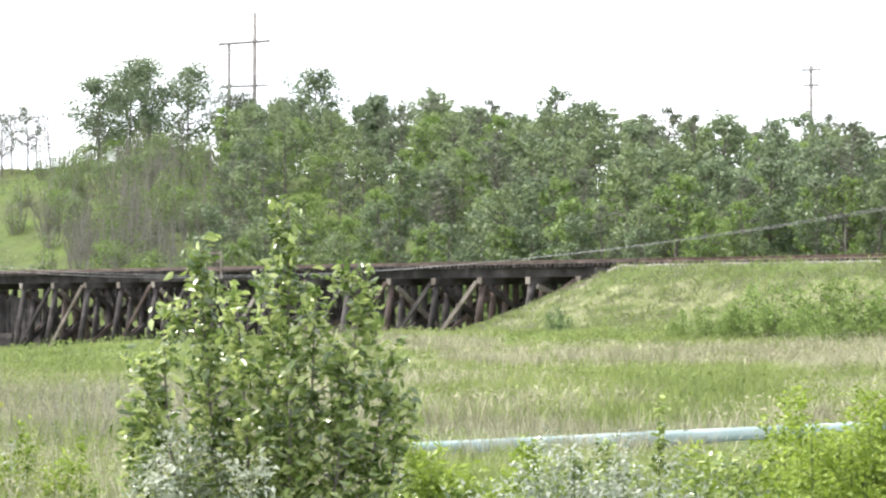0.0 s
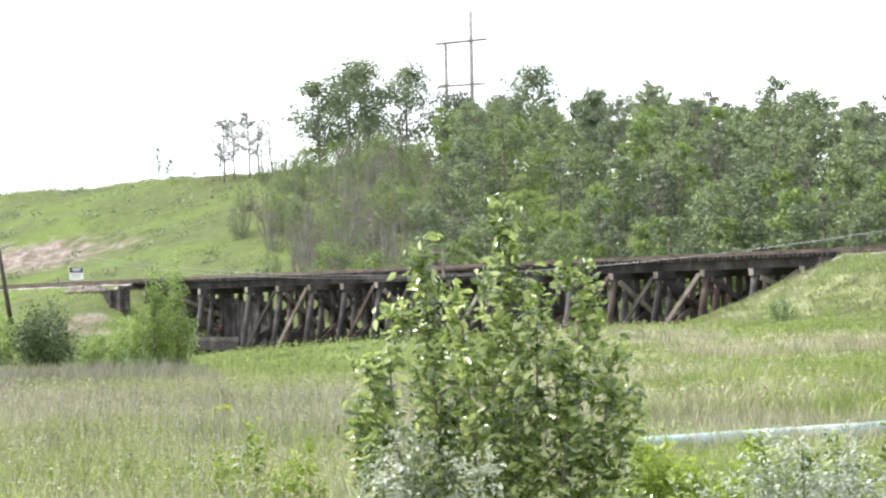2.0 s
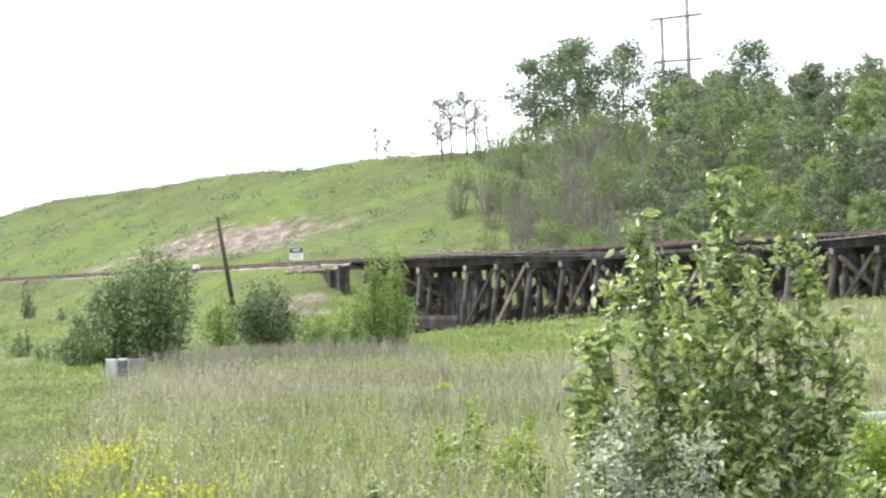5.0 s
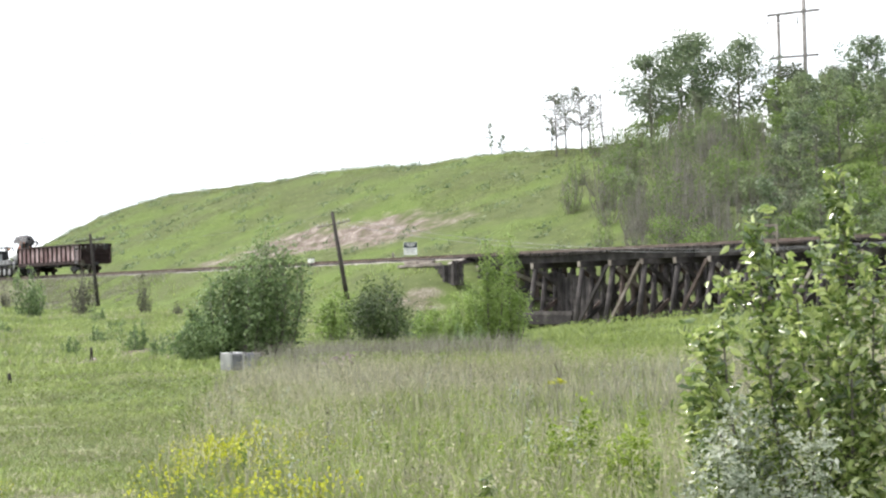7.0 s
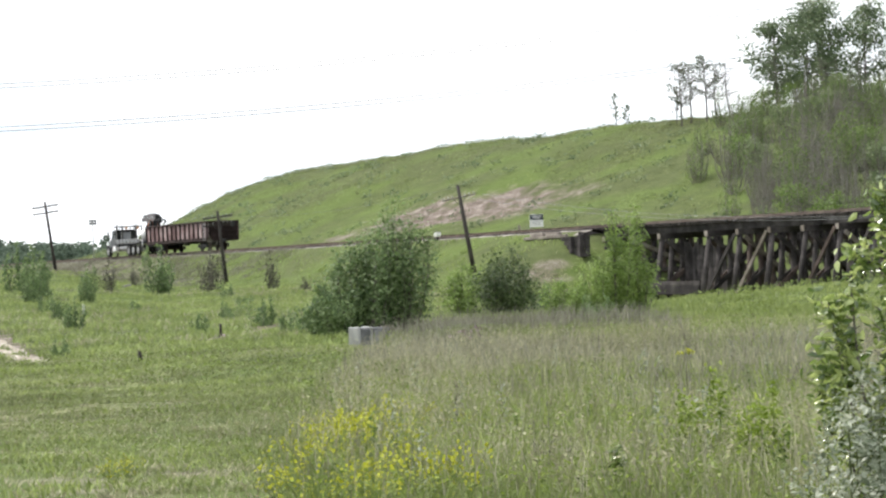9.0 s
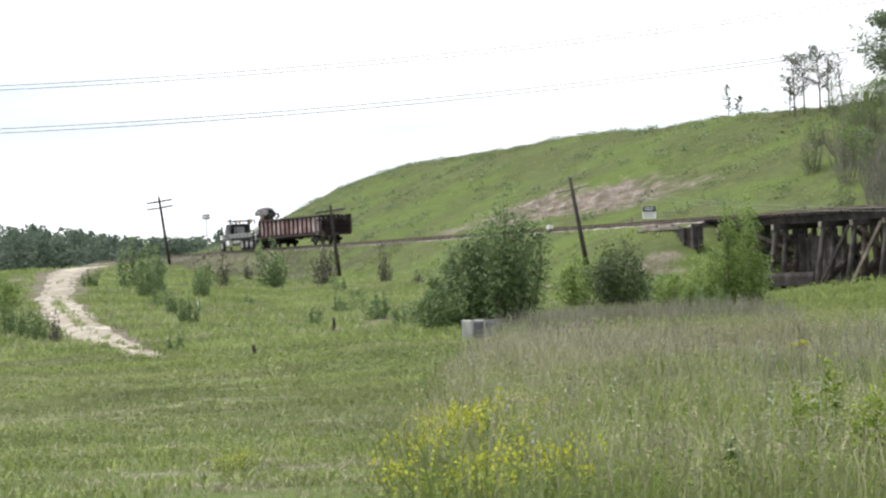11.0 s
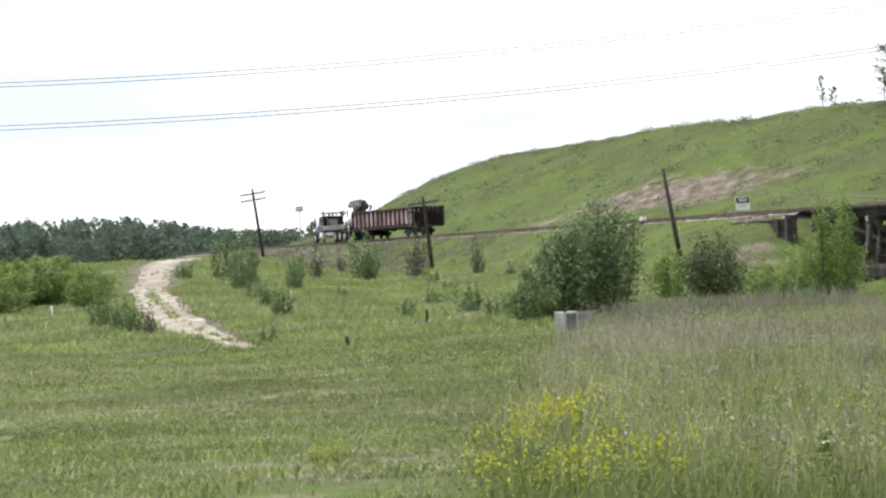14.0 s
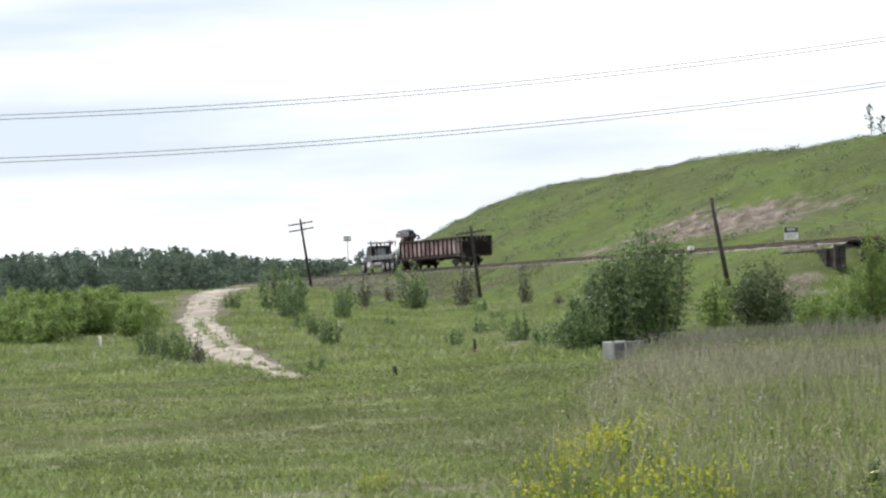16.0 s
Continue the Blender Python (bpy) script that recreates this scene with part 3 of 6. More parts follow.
def gondola(s):
    """Open-topped goods wagon; x runs forward, z from the rail's top."""
    g = thing("gondola_wagon", on_line(s, 0, RAIL_TOP), "weathered rust-red open gondola wagon with ribbed sides on the track", "railway wagon")
    L, H0, H1, W = 15.8, 1.02, 2.62, 1.42
    bays = 14
    w = L / bays
    for sgn in (-1, 1):
        for i in range(bays):
            a, b = i * w, (i + 1) * w
            bm = bmesh.new()
            # pressed panel, bulged a little
            box_bm(bm, (a, sgn * W - 0.02, H0 + 0.16), (b, sgn * W + 0.02, H1 - 0.1))
            box_bm(bm, (a + 0.16, sgn * (W + 0.022) - 0.014, H0 + 0.34), (b - 0.16, sgn * (W + 0.022) + 0.014, H1 - 0.28), 0.012)
            part("side_panel", bm, PANEL, g)
        for i in range(bays + 1):
            x = min(max(i * w, 0.07), L - 0.07)
            bm = bmesh.new()
            box_bm(bm, (x - 0.07, sgn * W + (0.02 if sgn > 0 else -0.15), H0 + 0.02), (x + 0.07, sgn * W + (0.15 if sgn > 0 else -0.02), H1 - 0.11), 0.02)
            part("side_post", bm, SHADED_RUST if i % 4 else DARK_RUST, g)
        box_part("side_sill", (0, sgn * W - 0.1, H0 - 0.16), (L, sgn * W + 0.1, H0 + 0.15), DARK_RUST, g, 0.02)
        box_part("top_rail", (-0.04, sgn * W - 0.17, H1 - 0.13), (L + 0.04, sgn * W + 0.17, H1 + 0.03), DARK_RUST, g, 0.025)
        # ladder at the rear corner
        lad = box_part("ladder", (0.3, sgn * (W + 0.19) - 0.02, H0 - 0.15), (0.34, sgn * (W + 0.19) + 0.02, H1 - 0.15), SILVER, g)
        box_part("stile", (0.78, sgn * (W + 0.19) - 0.02, H0 - 0.15), (0.82, sgn * (W + 0.19) + 0.02, H1 - 0.15), SILVER, lad)
        for k in range(5):
            z = H0 - 0.05 + k * 0.36
            box_part("rung", (0.34, sgn * (W + 0.19) - 0.015, z), (0.78, sgn * (W + 0.19) + 0.015, z + 0.035), SILVER, lad)
    for x, sg in ((0.0, -1), (L, 1)):
        box_part("end_wall", (x - 0.03, -W + 0.02, H0 - 0.2), (x + 0.03, W - 0.02, H1 - 0.08), SHADED_RUST, g)
        for k in range(4):
            z = H0 + 0.2 + k * 0.42
            box_part("end_rib", (x + sg * 0.03, -W, z), (x + sg * 0.12, W, z + 0.12), SHADED_RUST, g, 0.02)
        box_part("end_rail", (x - 0.09, -W - 0.1, H1 - 0.095), (x + 0.1, W + 0.1, H1 + 0.034), DARK_RUST, g, 0.02)
        box_part("coupler", (x + sg * 0.1 - 0.35 * (sg < 0), -0.14, 0.72), (x + sg * 0.1 + 0.35 * (sg > 0), 0.14, 1.0), BLACK, g, 0.04)
        tube_part("brake_hose", [(x + sg * 0.15, 0.35, 0.85), (x + sg * 0.25, 0.36, 0.5), (x + sg * 0.42, 0.3, 0.45)], [0.025] * 3, BLACK, g, 6)
    cyl_part("brake_wheel", (-0.2, 0.9, 2.35), 0.28, 0.04, BLACK, g, "x", 18)
    box_part("floor", (0.05, -W + 0.03, H0 - 0.02), (L - 0.05, W - 0.03, H0 + 0.06), DARK_RUST, g)
    box_part("centre_sill", (0.3, -0.3, 0.72), (L - 0.3, 0.3, H0 - 0.03), BLACK, g)
    for x in (5.6, 8.0, 10.2):
        box_part("cross_bearer", (x - 0.08, -W + 0.1, 0.78), (x + 0.08, W - 0.1, H0 - 0.03), BLACK, g)
    cyl_part("brake_cylinder", (7.2, -0.7, 0.78), 0.2, 0.7, BLACK, g, "x", 14)
    for c in (2.4, L - 2.4):
        b = box_part("bogie", (c - 0.2, -1.0, 0.45), (c + 0.2, 1.0, 0.75), BLACK, g, 0.03, "dark cast bogie with two axles")
        for sgn in (-1, 1):
            bm = bmesh.new()
            box_bm(bm, (c - 1.15, sgn * 1.02 - 0.06, 0.42), (c + 1.15, sgn * 1.02 + 0.06, 0.58), 0.02)
            box_bm(bm, (c - 0.45, sgn * 1.02 - 0.07, 0.2), (c + 0.45, sgn * 1.02 + 0.07, 0.44), 0.03)
            box_bm(bm, (c - 1.1, sgn * 1.02 - 0.08, 0.3), (c - 0.75, sgn * 1.02 + 0.08, 0.62), 0.03)
            box_bm(bm, (c + 0.75, sgn * 1.02 - 0.08, 0.3), (c + 1.1, sgn * 1.02 + 0.08, 0.62), 0.03)
            part("side_frame", bm, BLACK, b)
        wheelset(b, c - 0.9)
        wheelset(b, c + 0.9)
    return g


def tyre(parent, x, y, r=0.5, wdt=0.28):
    w = cyl_part("wheel", (x, y, r), r, wdt, RUBBER, parent, sides=26, bevel=0.05)
    sg = 1 if y > 0 else -1
    cyl_part("rim", (x, y + sg * (wdt / 2 + 0.004), r), r * 0.62, 0.03, SILVER, w, sides=22, bevel=0.008)
    cyl_part("hub", (x, y + sg * (wdt / 2 + 0.05), r), r * 0.24, 0.09, SILVER, w, sides=12, bevel=0.02)
    return w


def rail_truck(s):
    """Crane lorry on rail wheels; x runs forward from its tail."""
    t = thing("rail_truck", on_line(s, 0, RAIL_TOP), "dark road-rail crane lorry with grey flat bed pulling the wagon", "truck")
    for sgn in (-1, 1):
        box_part("chassis_rail", (0.1, sgn * 0.42 - 0.06, 0.72), (11.0, sgn * 0.42 + 0.06, 1.0), BLACK, t)
        for x in (2.15, 3.5, 4.85):
            tyre(t, x, sgn * 1.08)
        tyre(t, 10.75, sgn * 1.06, 0.5, 0.3)
        # front wing over the wheel
        bm = bmesh.new()
        pts = [(10.75 + 0.66 * math.cos(a), sgn * 1.02, 0.5 + 0.62 * math.sin(a)) for a in [math.pi * k / 8 for k in range(9)]]
        for a, b in zip(pts, pts[1:]):
            beam_bm(bm, a, b, 0.34, 0.05)
        part("wing", bm, CAB, t)
        box_part("side_board", (1.7, sgn * 1.22 - 0.03, 1.2), (8.6, sgn * 1.22 + 0.03, 1.62), BEDGREY, t, 0.012)
        for k in range(7):
            x = 2.0 + k * 1.05
            box_part("stake_pocket", (x, sgn * 1.26 - 0.02, 1.18), (x + 0.09, sgn * 1.26 + 0.02, 1.56), BLACK, t)
        cyl_part("air_tank", (6.6, sgn * 0.92, 0.78), 0.25, 2.0, SILVER, t, "x", 20, 0.04, "polished metal tank")
        box_part("tool_box", (8.65, sgn * 1.0 - 0.2, 0.52), (9.5, sgn * 1.0 + 0.2, 1.0), WHITE, t, 0.03, "white tool box")
        box_part("step", (9.55, sgn * 1.05 - 0.12, 0.45), (10.0, sgn * 1.05 + 0.12, 0.5), SILVER, t)
        tube_part("exhaust_stack", [(8.72, sgn * 0.98, 0.9), (8.72, sgn * 0.98, 3.0), (8.6, sgn * 1.0, 3.12)], [0.07, 0.07, 0.07], SILVER, t, 10)
        mir = tube_part("mirror_arm", [(10.05, sgn * 1.02, 1.9), (10.2, sgn * 1.36, 1.95), (10.2, sgn * 1.36, 2.5), (10.05, sgn * 1.02, 2.45)], [0.018] * 4, SILVER, t, 6)
        box_part("mirror", (10.16, sgn * 1.36 - 0.1, 1.98), (10.24, sgn * 1.36 + 0.1, 2.45), SILVER, mir, 0.02)
        # rail guide wheels
        for x in (0.75, 9.3):
            cyl_part("guide_wheel", (x, sgn * 0.75, 0.2), 0.2, 0.1, DARK_RUST, t, sides=16)
        hl = cyl_part("headlight", (11.33, sgn * 0.72, 1.12), 0.12, 0.06, WHITE, t, "x", 16, 0.01)
        # outrigger leg
        tube_part("outrigger", [(0.9, sgn * 1.2, 1.5), (0.9, sgn * 1.22, 0.35)], [0.09, 0.075], SILVER, t, 10)
        box_part("outrigger_pad", (0.7, sgn * 1.22 - 0.16, 0.28), (1.1, sgn * 1.22 + 0.16, 0.35), BLACK, t)
    box_part("bed", (1.7, -1.2, 1.1), (8.6, 1.2, 1.25), BLACK, t)
    # cab: shaped body with raked windscreen
    bm = bmesh.new()
    prof = [(8.85, 0.95), (10.15, 0.95), (10.2, 1.75), (9.98, 2.5), (9.75, 2.62), (8.95, 2.62), (8.85, 2.5)]
    a = [bm.verts.new((x, -1.02, z)) for x, z in prof]
    b = [bm.verts.new((x, 1.02, z)) for x, z in prof]
    bm.faces.new(a)
    bm.faces.new(b[::-1])
    for k in range(7):
        bm.faces.new((a[k], b[k], b[(k + 1) % 7], a[(k + 1) % 7])[::-1])
    bmesh.ops.recalc_face_normals(bm, faces=bm.faces)
    bmesh.ops.bevel(bm, geom=list(bm.edges), offset=0.05, segments=2, affect="EDGES", profile=0.5)
    cab = part("cab", bm, CAB, t, "charcoal cab with tinted windows")
    for sgn in (-1, 1):
        box_part("side_window", (9.15, sgn * 1.025 - 0.008, 1.82), (9.85, sgn * 1.025 + 0.008, 2.42), GLASS, cab)
        box_part("door_seam", (9.02, sgn * 1.024 - 0.006, 1.0), (9.05, sgn * 1.024 + 0.006, 2.45), BLACK, cab)
        box_part("handle", (9.12, sgn * 1.04 - 0.015, 1.62), (9.3, sgn * 1.04 + 0.015, 1.66), SILVER, cab)
    part("windscreen", box_bm(bmesh.new(), (-0.01, -0.88, -0.34), (0.01, 0.88, 0.34), 0, Matrix.Translation((10.115, 0, 2.12)) @ Matrix.Rotation(radians(-16.3), 4, "Y")), GLASS, cab)
    bm = bmesh.new()
    prof = [(10.12, 0.9), (11.25, 0.9), (11.32, 1.0), (11.3, 1.5), (11.15, 1.64), (10.12, 1.78)]
    a = [bm.verts.new((x, -0.8, z)) for x, z in prof]
    b = [bm.verts.new((x, 0.8, z)) for x, z in prof]
    bm.faces.new(a)
    bm.faces.new(b[::-1])
    for k in range(6):
        bm.faces.new((a[k], b[k], b[(k + 1) % 6], a[(k + 1) % 6])[::-1])
    bmesh.ops.recalc_face_normals(bm, faces=bm.faces)
    bmesh.ops.bevel(bm, geom=list(bm.edges), offset=0.06, segments=2, affect="EDGES", profile=0.5)
    hood = part("bonnet", bm, CAB, t)
    grille = box_part("grille", (11.31, -0.5, 0.98), (11.345, 0.5, 1.52), SILVER, hood, 0.01)
    for k in range(8):
        box_part("grille_bar", (11.345, -0.46 + k * 0.125, 1.0), (11.365, -0.42 + k * 0.125, 1.5), BLACK, grille)
    box_part("bumper", (11.3, -1.15, 0.52), (11.5, 1.15, 0.82), SILVER, t, 0.04)
    # headache rack behind and over the cab
    rk = box_part("rack", (7.0, -1.05, 2.86), (9.6, 1.05, 2.95), BLACK, t, 0.01, "dark steel roof rack with lamps")
    for x in (7.05, 8.55):
        for sgn in (-1, 1):
            box_part("rack_post", (x - 0.05, sgn * 1.0 - 0.05, 1.24), (x + 0.05, sgn * 1.0 + 0.05, 2.87), BLACK, rk)
    for k in range(5):
        box_part("rack_bar", (8.5, -0.8 + k * 0.38, 1.3), (8.55, -0.74 + k * 0.38, 2.87), BLACK, rk)
    for sgn in (-1, 1):
        box_part("handrail", (7.0, sgn * 1.04 - 0.02, 3.1), (9.6, sgn * 1.04 + 0.02, 3.14), SILVER, rk)
        for x in (7.1, 8.3, 9.5):
            box_part("baluster", (x - 0.02, sgn * 1.04 - 0.02, 2.94), (x + 0.02, sgn * 1.04 + 0.02, 3.11), SILVER, rk)
        cyl_part("work_lamp", (7.0, sgn * 0.6, 2.74), 0.14, 0.1, AMBER, rk, "x", 14, 0.01)
    box_part("equipment_locker", (7.0, -0.9, 1.25), (7.75, -0.1, 2.3), BEDGREY, t, 0.05, "pale equipment locker")
    # round white tank on the bed
    bm = bmesh.new()
    bmesh.ops.create_uvsphere(bm, u_segments=24, v_segments=14, radius=0.62, matrix=Matrix.Translation((2.45, 0, 1.98)) @ Matrix.Diagonal((1.15, 1.3, 1.0, 1)))
    tank = part("water_tank", bm, WHITE, t, "bulging white plastic tank", True)
    cyl_part("tank_lid", (2.45, 0, 2.6), 0.17, 0.08, BLACK, tank, "z", 14)
    for y in (-0.4, 0.4):
        bm = bmesh.new()
        for k in range(12):
            a0, a1 = math.pi * k / 12, math.pi * (k + 1) / 12
            r = 0.62 * math.sqrt(1 - (y / 0.806) ** 2) + 0.015
            beam_bm(bm, (2.45 + 1.15 * r * math.cos(a0), y, 1.98 + r * math.sin(a0)), (2.45 + 1.15 * r * math.cos(a1), y, 1.98 + r * math.sin(a1)), 0.05, 0.012)
        part("strap", bm, BLACK, tank)
    # crane
    ped = box_part("crane_base", (0.3, -0.6, 1.0), (1.5, 0.6, 1.75), BLACK, t, 0.04)
    cyl_part("turntable", (0.9, 0, 1.85), 0.42, 0.22, BLACK, t, "z", 20, 0.02)
    mast = box_part("crane_mast", (0.68, -0.2, 1.9), (1.12, 0.2, 3.35), BLACK, t, 0.03)
    for sgn in (-1, 1):
        tube_part("lift_ram", [(1.15, sgn * 0.18, 2.0), (1.9, sgn * 0.18, 3.3)], [0.08, 0.055], SILVER, mast, 10)
        tube_part("hydraulic_hose", [(0.6, sgn * 0.25, 1.95), (0.5, sgn * 0.3, 2.6), (0.62, sgn * 0.26, 3.3)], [0.03] * 3, ORANGE, mast, 6)
    for y0, z1 in ((-0.52, 3.2), (0.36, 3.25)):
        box_part("crane_column", (0.35, y0, 1.75), (1.35, y0 + 0.16, z1), BLACK, t, 0.03)
    for k in range(6):
        tube_part("hose", [(0.3 + 0.2 * k, -0.62, 1.7), (0.2 + 0.22 * k, -0.72, 2.4), (0.45 + 0.15 * k, -0.4, 3.3)], [0.045] * 3, BLACK if k != 3 else ORANGE, mast, 6)
    boom = box_part("boom", (-0.2, -0.26, 3.2), (3.5, 0.26, 3.6), BOOM, t, 0.03, "folded crane boom in dusty dark paint")
    box_part("outer_boom", (-0.3, -0.14, 3.63), (3.3, 0.14, 3.86), BOOM, boom, 0.03)
    tube_part("boom_ram", [(0.3, 0, 3.9), (2.4, 0, 3.93)], [0.07, 0.05], SILVER, boom, 10)
    cyl_part("hinge", (-0.25, 0, 3.6), 0.2, 0.5, BLACK, boom, "y", 16, 0.02)
    gr = cyl_part("grapple", (-0.95, 0, 3.25), 0.2, 0.35, BLACK, t, "z", 14, 0.03, "dark steel grapple folded over the wagon")
    for k in range(5):
        a = math.tau * k / 5
        bm = bmesh.new()
        c, sn_ = math.cos(a), math.sin(a)
        pts = [(-0.95 + c * r, sn_ * r, z) for r, z in ((0.15, 3.2), (0.5, 3.3), (0.62, 3.05), (0.4, 2.86))]
        for p0, p1 in zip(pts, pts[1:]):
            beam_bm(bm, p0, p1, 0.16, 0.09)
        part("tine", bm, BLACK, gr)
    tube_part("grapple_link", [(-0.25, 0, 3.6), (-0.7, 0, 3.72), (-0.95, 0, 3.4)], [0.09, 0.08, 0.08], BLACK, gr, 8)
    seat = box_part("operator_seat", (0.45, 0.3, 3.0), (0.95, 0.75, 3.08), BLACK, t, 0.02)
    box_part("seat_back", (0.42, 0.3, 3.06), (0.5, 0.75, 3.55), BLACK, seat, 0.02)
    box_part("draw_bar", (-0.9, -0.08, 0.78), (0.4, 0.08, 0.92), BLACK, t, 0.02)
    return t


WAGON_S = 146.0
gondola(WAGON_S)
rail_truck(WAGON_S + 15.8 + 1.05)


# ---- poles, wires, sign, small things by the line ----
def telegraph_pole(s, n, height, arms, lean, label):
    x, y = xy(s, n)
    z0 = gz(x, y) - 0.5
    rot = Matrix(((ALONG[0], ACROSS[0], 0, 0), (ALONG[1], ACROSS[1], 0, 0), (0, 0, 1, 0), (0, 0, 0, 1)))
    # leaning across the line, towards the field
    m = Matrix.Translation((x, y, z0)) @ rot @ Matrix.Rotation(radians(lean), 4, "X")
    p = thing("telegraph_pole", m, label, "utility pole", "telegraph poles along the line")
    tube_part("shaft", [(0, 0, 0), (0.01, 0, height * 0.5), (0, 0, height)], [0.17, 0.145, 0.11], POLE, p, 10)
    for i in range(arms):
        z = height - (0.5 if arms > 1 else 0.85) - i * 0.6
        a = beam_part("crossarm", (0.14, -1.28, z), (0.14, 1.28, z + 0.02), 0.1, 0.13 if arms > 1 else 0.09, POLE if arms > 1 else GREY_TIMBER, p)
        for k in range(6):
            q = (-1.15, -0.8, -0.45, 0.45, 0.8, 1.15)[k]
            cyl_part("insulator", (0.14, q, z + 0.14), 0.035, 0.13, SILVER, a, "z", 8)
        for sg in (-1, 1):
            beam_part("brace", (0.12, sg * 0.5, z - 0.02), (0.08, 0, z - 0.5), 0.02, 0.03, BLACK, a)
    return p


telegraph_pole(79.5, -8.65, 6.4, 1, 9.4, "black leaning telegraph pole with one grey crossarm")
telegraph_pole(121.0, -9.8, 6.3, 2, 5.4, "dark leaning telegraph pole with two crossarms, on the bank")
telegraph_pole(167.5, -8.65, 7.4, 2, 6.9, "dark leaning telegraph pole with two crossarms, on the bank")


def wire(name, points, r, label, group):
    bm = tube_bm(bmesh.new(), points, [r] * len(points), 5)
    ob = part(name, bm, WIRE, None, "", True)
    return tagged(ob, label, "wire", group)


for off, dz in ((-0.8, 0.0), (0.8, 0.12)):
    pts = []
    for k in range(41):
        s = -45 + k * (79.5 + 45) / 40
        x, y = xy(s, -8.7 + off)
        pts.append((x, y, 3.55 + dz + 0.00125 * (s - 30) ** 2))
    wire("telegraph_wire", pts, 0.011, "slack grey telegraph wire hanging beside the trestle", "telegraph wires")
for s0, s1, z0, z1 in ((79.5, 123.0, 7.35, 6.75), (123.0, 167.5, 6.75, 9.5)):
    pts = []
    for k in range(21):
        q = k / 20
        x, y = xy(s0 + (s1 - s0) * q, -9.2)
        pts.append((x, y, z0 + (z1 - z0) * q - 1.2 * 4 * q * (1 - q) * 0.5))
    wire("telegraph_wire", pts, 0.006, "thin grey telegraph wire between the poles", "telegraph wires")


def h_frame(az, d, top, base, twin):
    x, y = polar(az, d)
    m = Matrix.Translation((x, y, base)) @ Matrix.Rotation(radians(az), 4, "Z")
    h = top - base
    label = "tall weathered wooden twin-pole power line frame above the trees" if twin else "tall wooden power pole with two crossarms above the woods"
    p = thing("power_pole", m, label, "power pole", "power line poles")
    tube_part("shaft", [(0, 0, 0), (0, 0, h)], [0.25, 0.2], GREY_POLE, p, 10)
    if twin:
        tube_part("shaft", [(-2.42, 0, 0), (-2.42, 0, h - 3.1)], [0.24, 0.16], GREY_POLE, p, 10)
        a = beam_part("crossarm", (-3.45, -0.2, h - 3.1), (1.5, -0.2, h - 2.72), 0.14, 0.24, GREY_POLE, p)
        for q in (-3.4, 1.4, -0.6):
            tube_part("insulator_string", [(q, -0.2, h - 3.1), (q, -0.2, h - 4.1)], [0.07, 0.05], SILVER, a, 8)
        beam_part("lower_crossarm", (-3.2, -0.2, h - 7.15), (1.3, -0.2, h - 6.95), 0.14, 0.22, GREY_POLE, p)
    else:
        for dz, w in ((0.5, 1.0), (2.2, 0.9)):
            a = beam_part("crossarm", (-w, -0.2, h - dz), (w, -0.2, h - dz + 0.05), 0.13, 0.2, GREY_POLE, p)
            for q in (-w + 0.1, w - 0.1):
                tube_part("insulator_string", [(q, -0.2, h - dz), (q, -0.2, h - dz - 0.7)], [0.06, 0.05], SILVER, a, 8)
    return p


h_frame(3.98, 258.0, 30.1, 9.5, True)
h_frame(-7.74, 300.0, 28.6, 3.0, False)


def notice_board(s, n):
    x, y = xy(s, n)
    face = math.atan2(-x, y)
    b = thing("notice_board", Matrix.Translation((x, y, gz(x, y) - 0.15)) @ Matrix.Rotation(face + radians(12), 4, "Z"), "white and dark blue notice board on posts beside the track", "sign")
    for q in (-0.42, 0.42):
        box_part("post", (q - 0.04, -0.0, 0), (q + 0.04, 0.08, 2.45), GREY_TIMBER, b)
    p = box_part("panel", (-0.52, -0.04, 1.5), (0.52, -0.005, 2.45), WHITE, b, 0.01)
    box_part("header", (-0.5, -0.05, 2.02), (0.5, -0.041, 2.43), material("sign_dark", [(0.02, 0.025, 0.04), (0.04, 0.045, 0.06)], 3, 0.5), p)
    for k, w in enumerate((0.7, 0.55)):
        box_part("text_bar", (-w / 2, -0.056, 2.28 - k * 0.13), (w / 2, -0.051, 2.34 - k * 0.13), WHITE, p)
    for k, w in enumerate((0.8, 0.6, 0.75)):
        box_part("text_line", (-w / 2, -0.046, 1.88 - k * 0.12), (w / 2, -0.041, 1.92 - k * 0.12), BEDGREY, p)
    return b


notice_board(97.0, 5.6)


def relay_post(s, n):
    x, y = xy(s, n)
    b = thing("signal_post", Matrix.Translation((x, y, gz(x, y) - 0.15)), "dark post with a small grey cabinet beside the track", "post")
    box_part("shaft", (-0.07, -0.07, 0), (0.07, 0.07, 1.75), GREY_TIMBER, b, 0.01)
    box_part("cabinet", (-0.42, -0.16, 0.75), (-0.06, 0.16, 1.25), BEDGREY, b, 0.02)
    return b


relay_post(97.9, 4.6)


def far_sign(az, d):
    x, y = polar(az, d)
    b = thing("crossing_sign", Matrix.Translation((x, y, gz(x, y) - 0.3)) @ Matrix.Rotation(radians(az), 4, "Z"), "grey two-panel sign on a pole near the hill's foot", "sign")
    h = 2 + d * math.tan(radians(1.30)) - gz(x, y) + 0.3
    tube_part("shaft", [(0, 0, 0), (0, 0, h)], [0.07, 0.06], SILVER, b, 8)
    for k in range(2):
        box_part("panel", (-0.42, -0.09, h - 0.3 - k * 0.3), (0.42, -0.06, h - 0.06 - k * 0.3), BEDGREY, b, 0.01)
    return b


far_sign(21.72, 292.0)


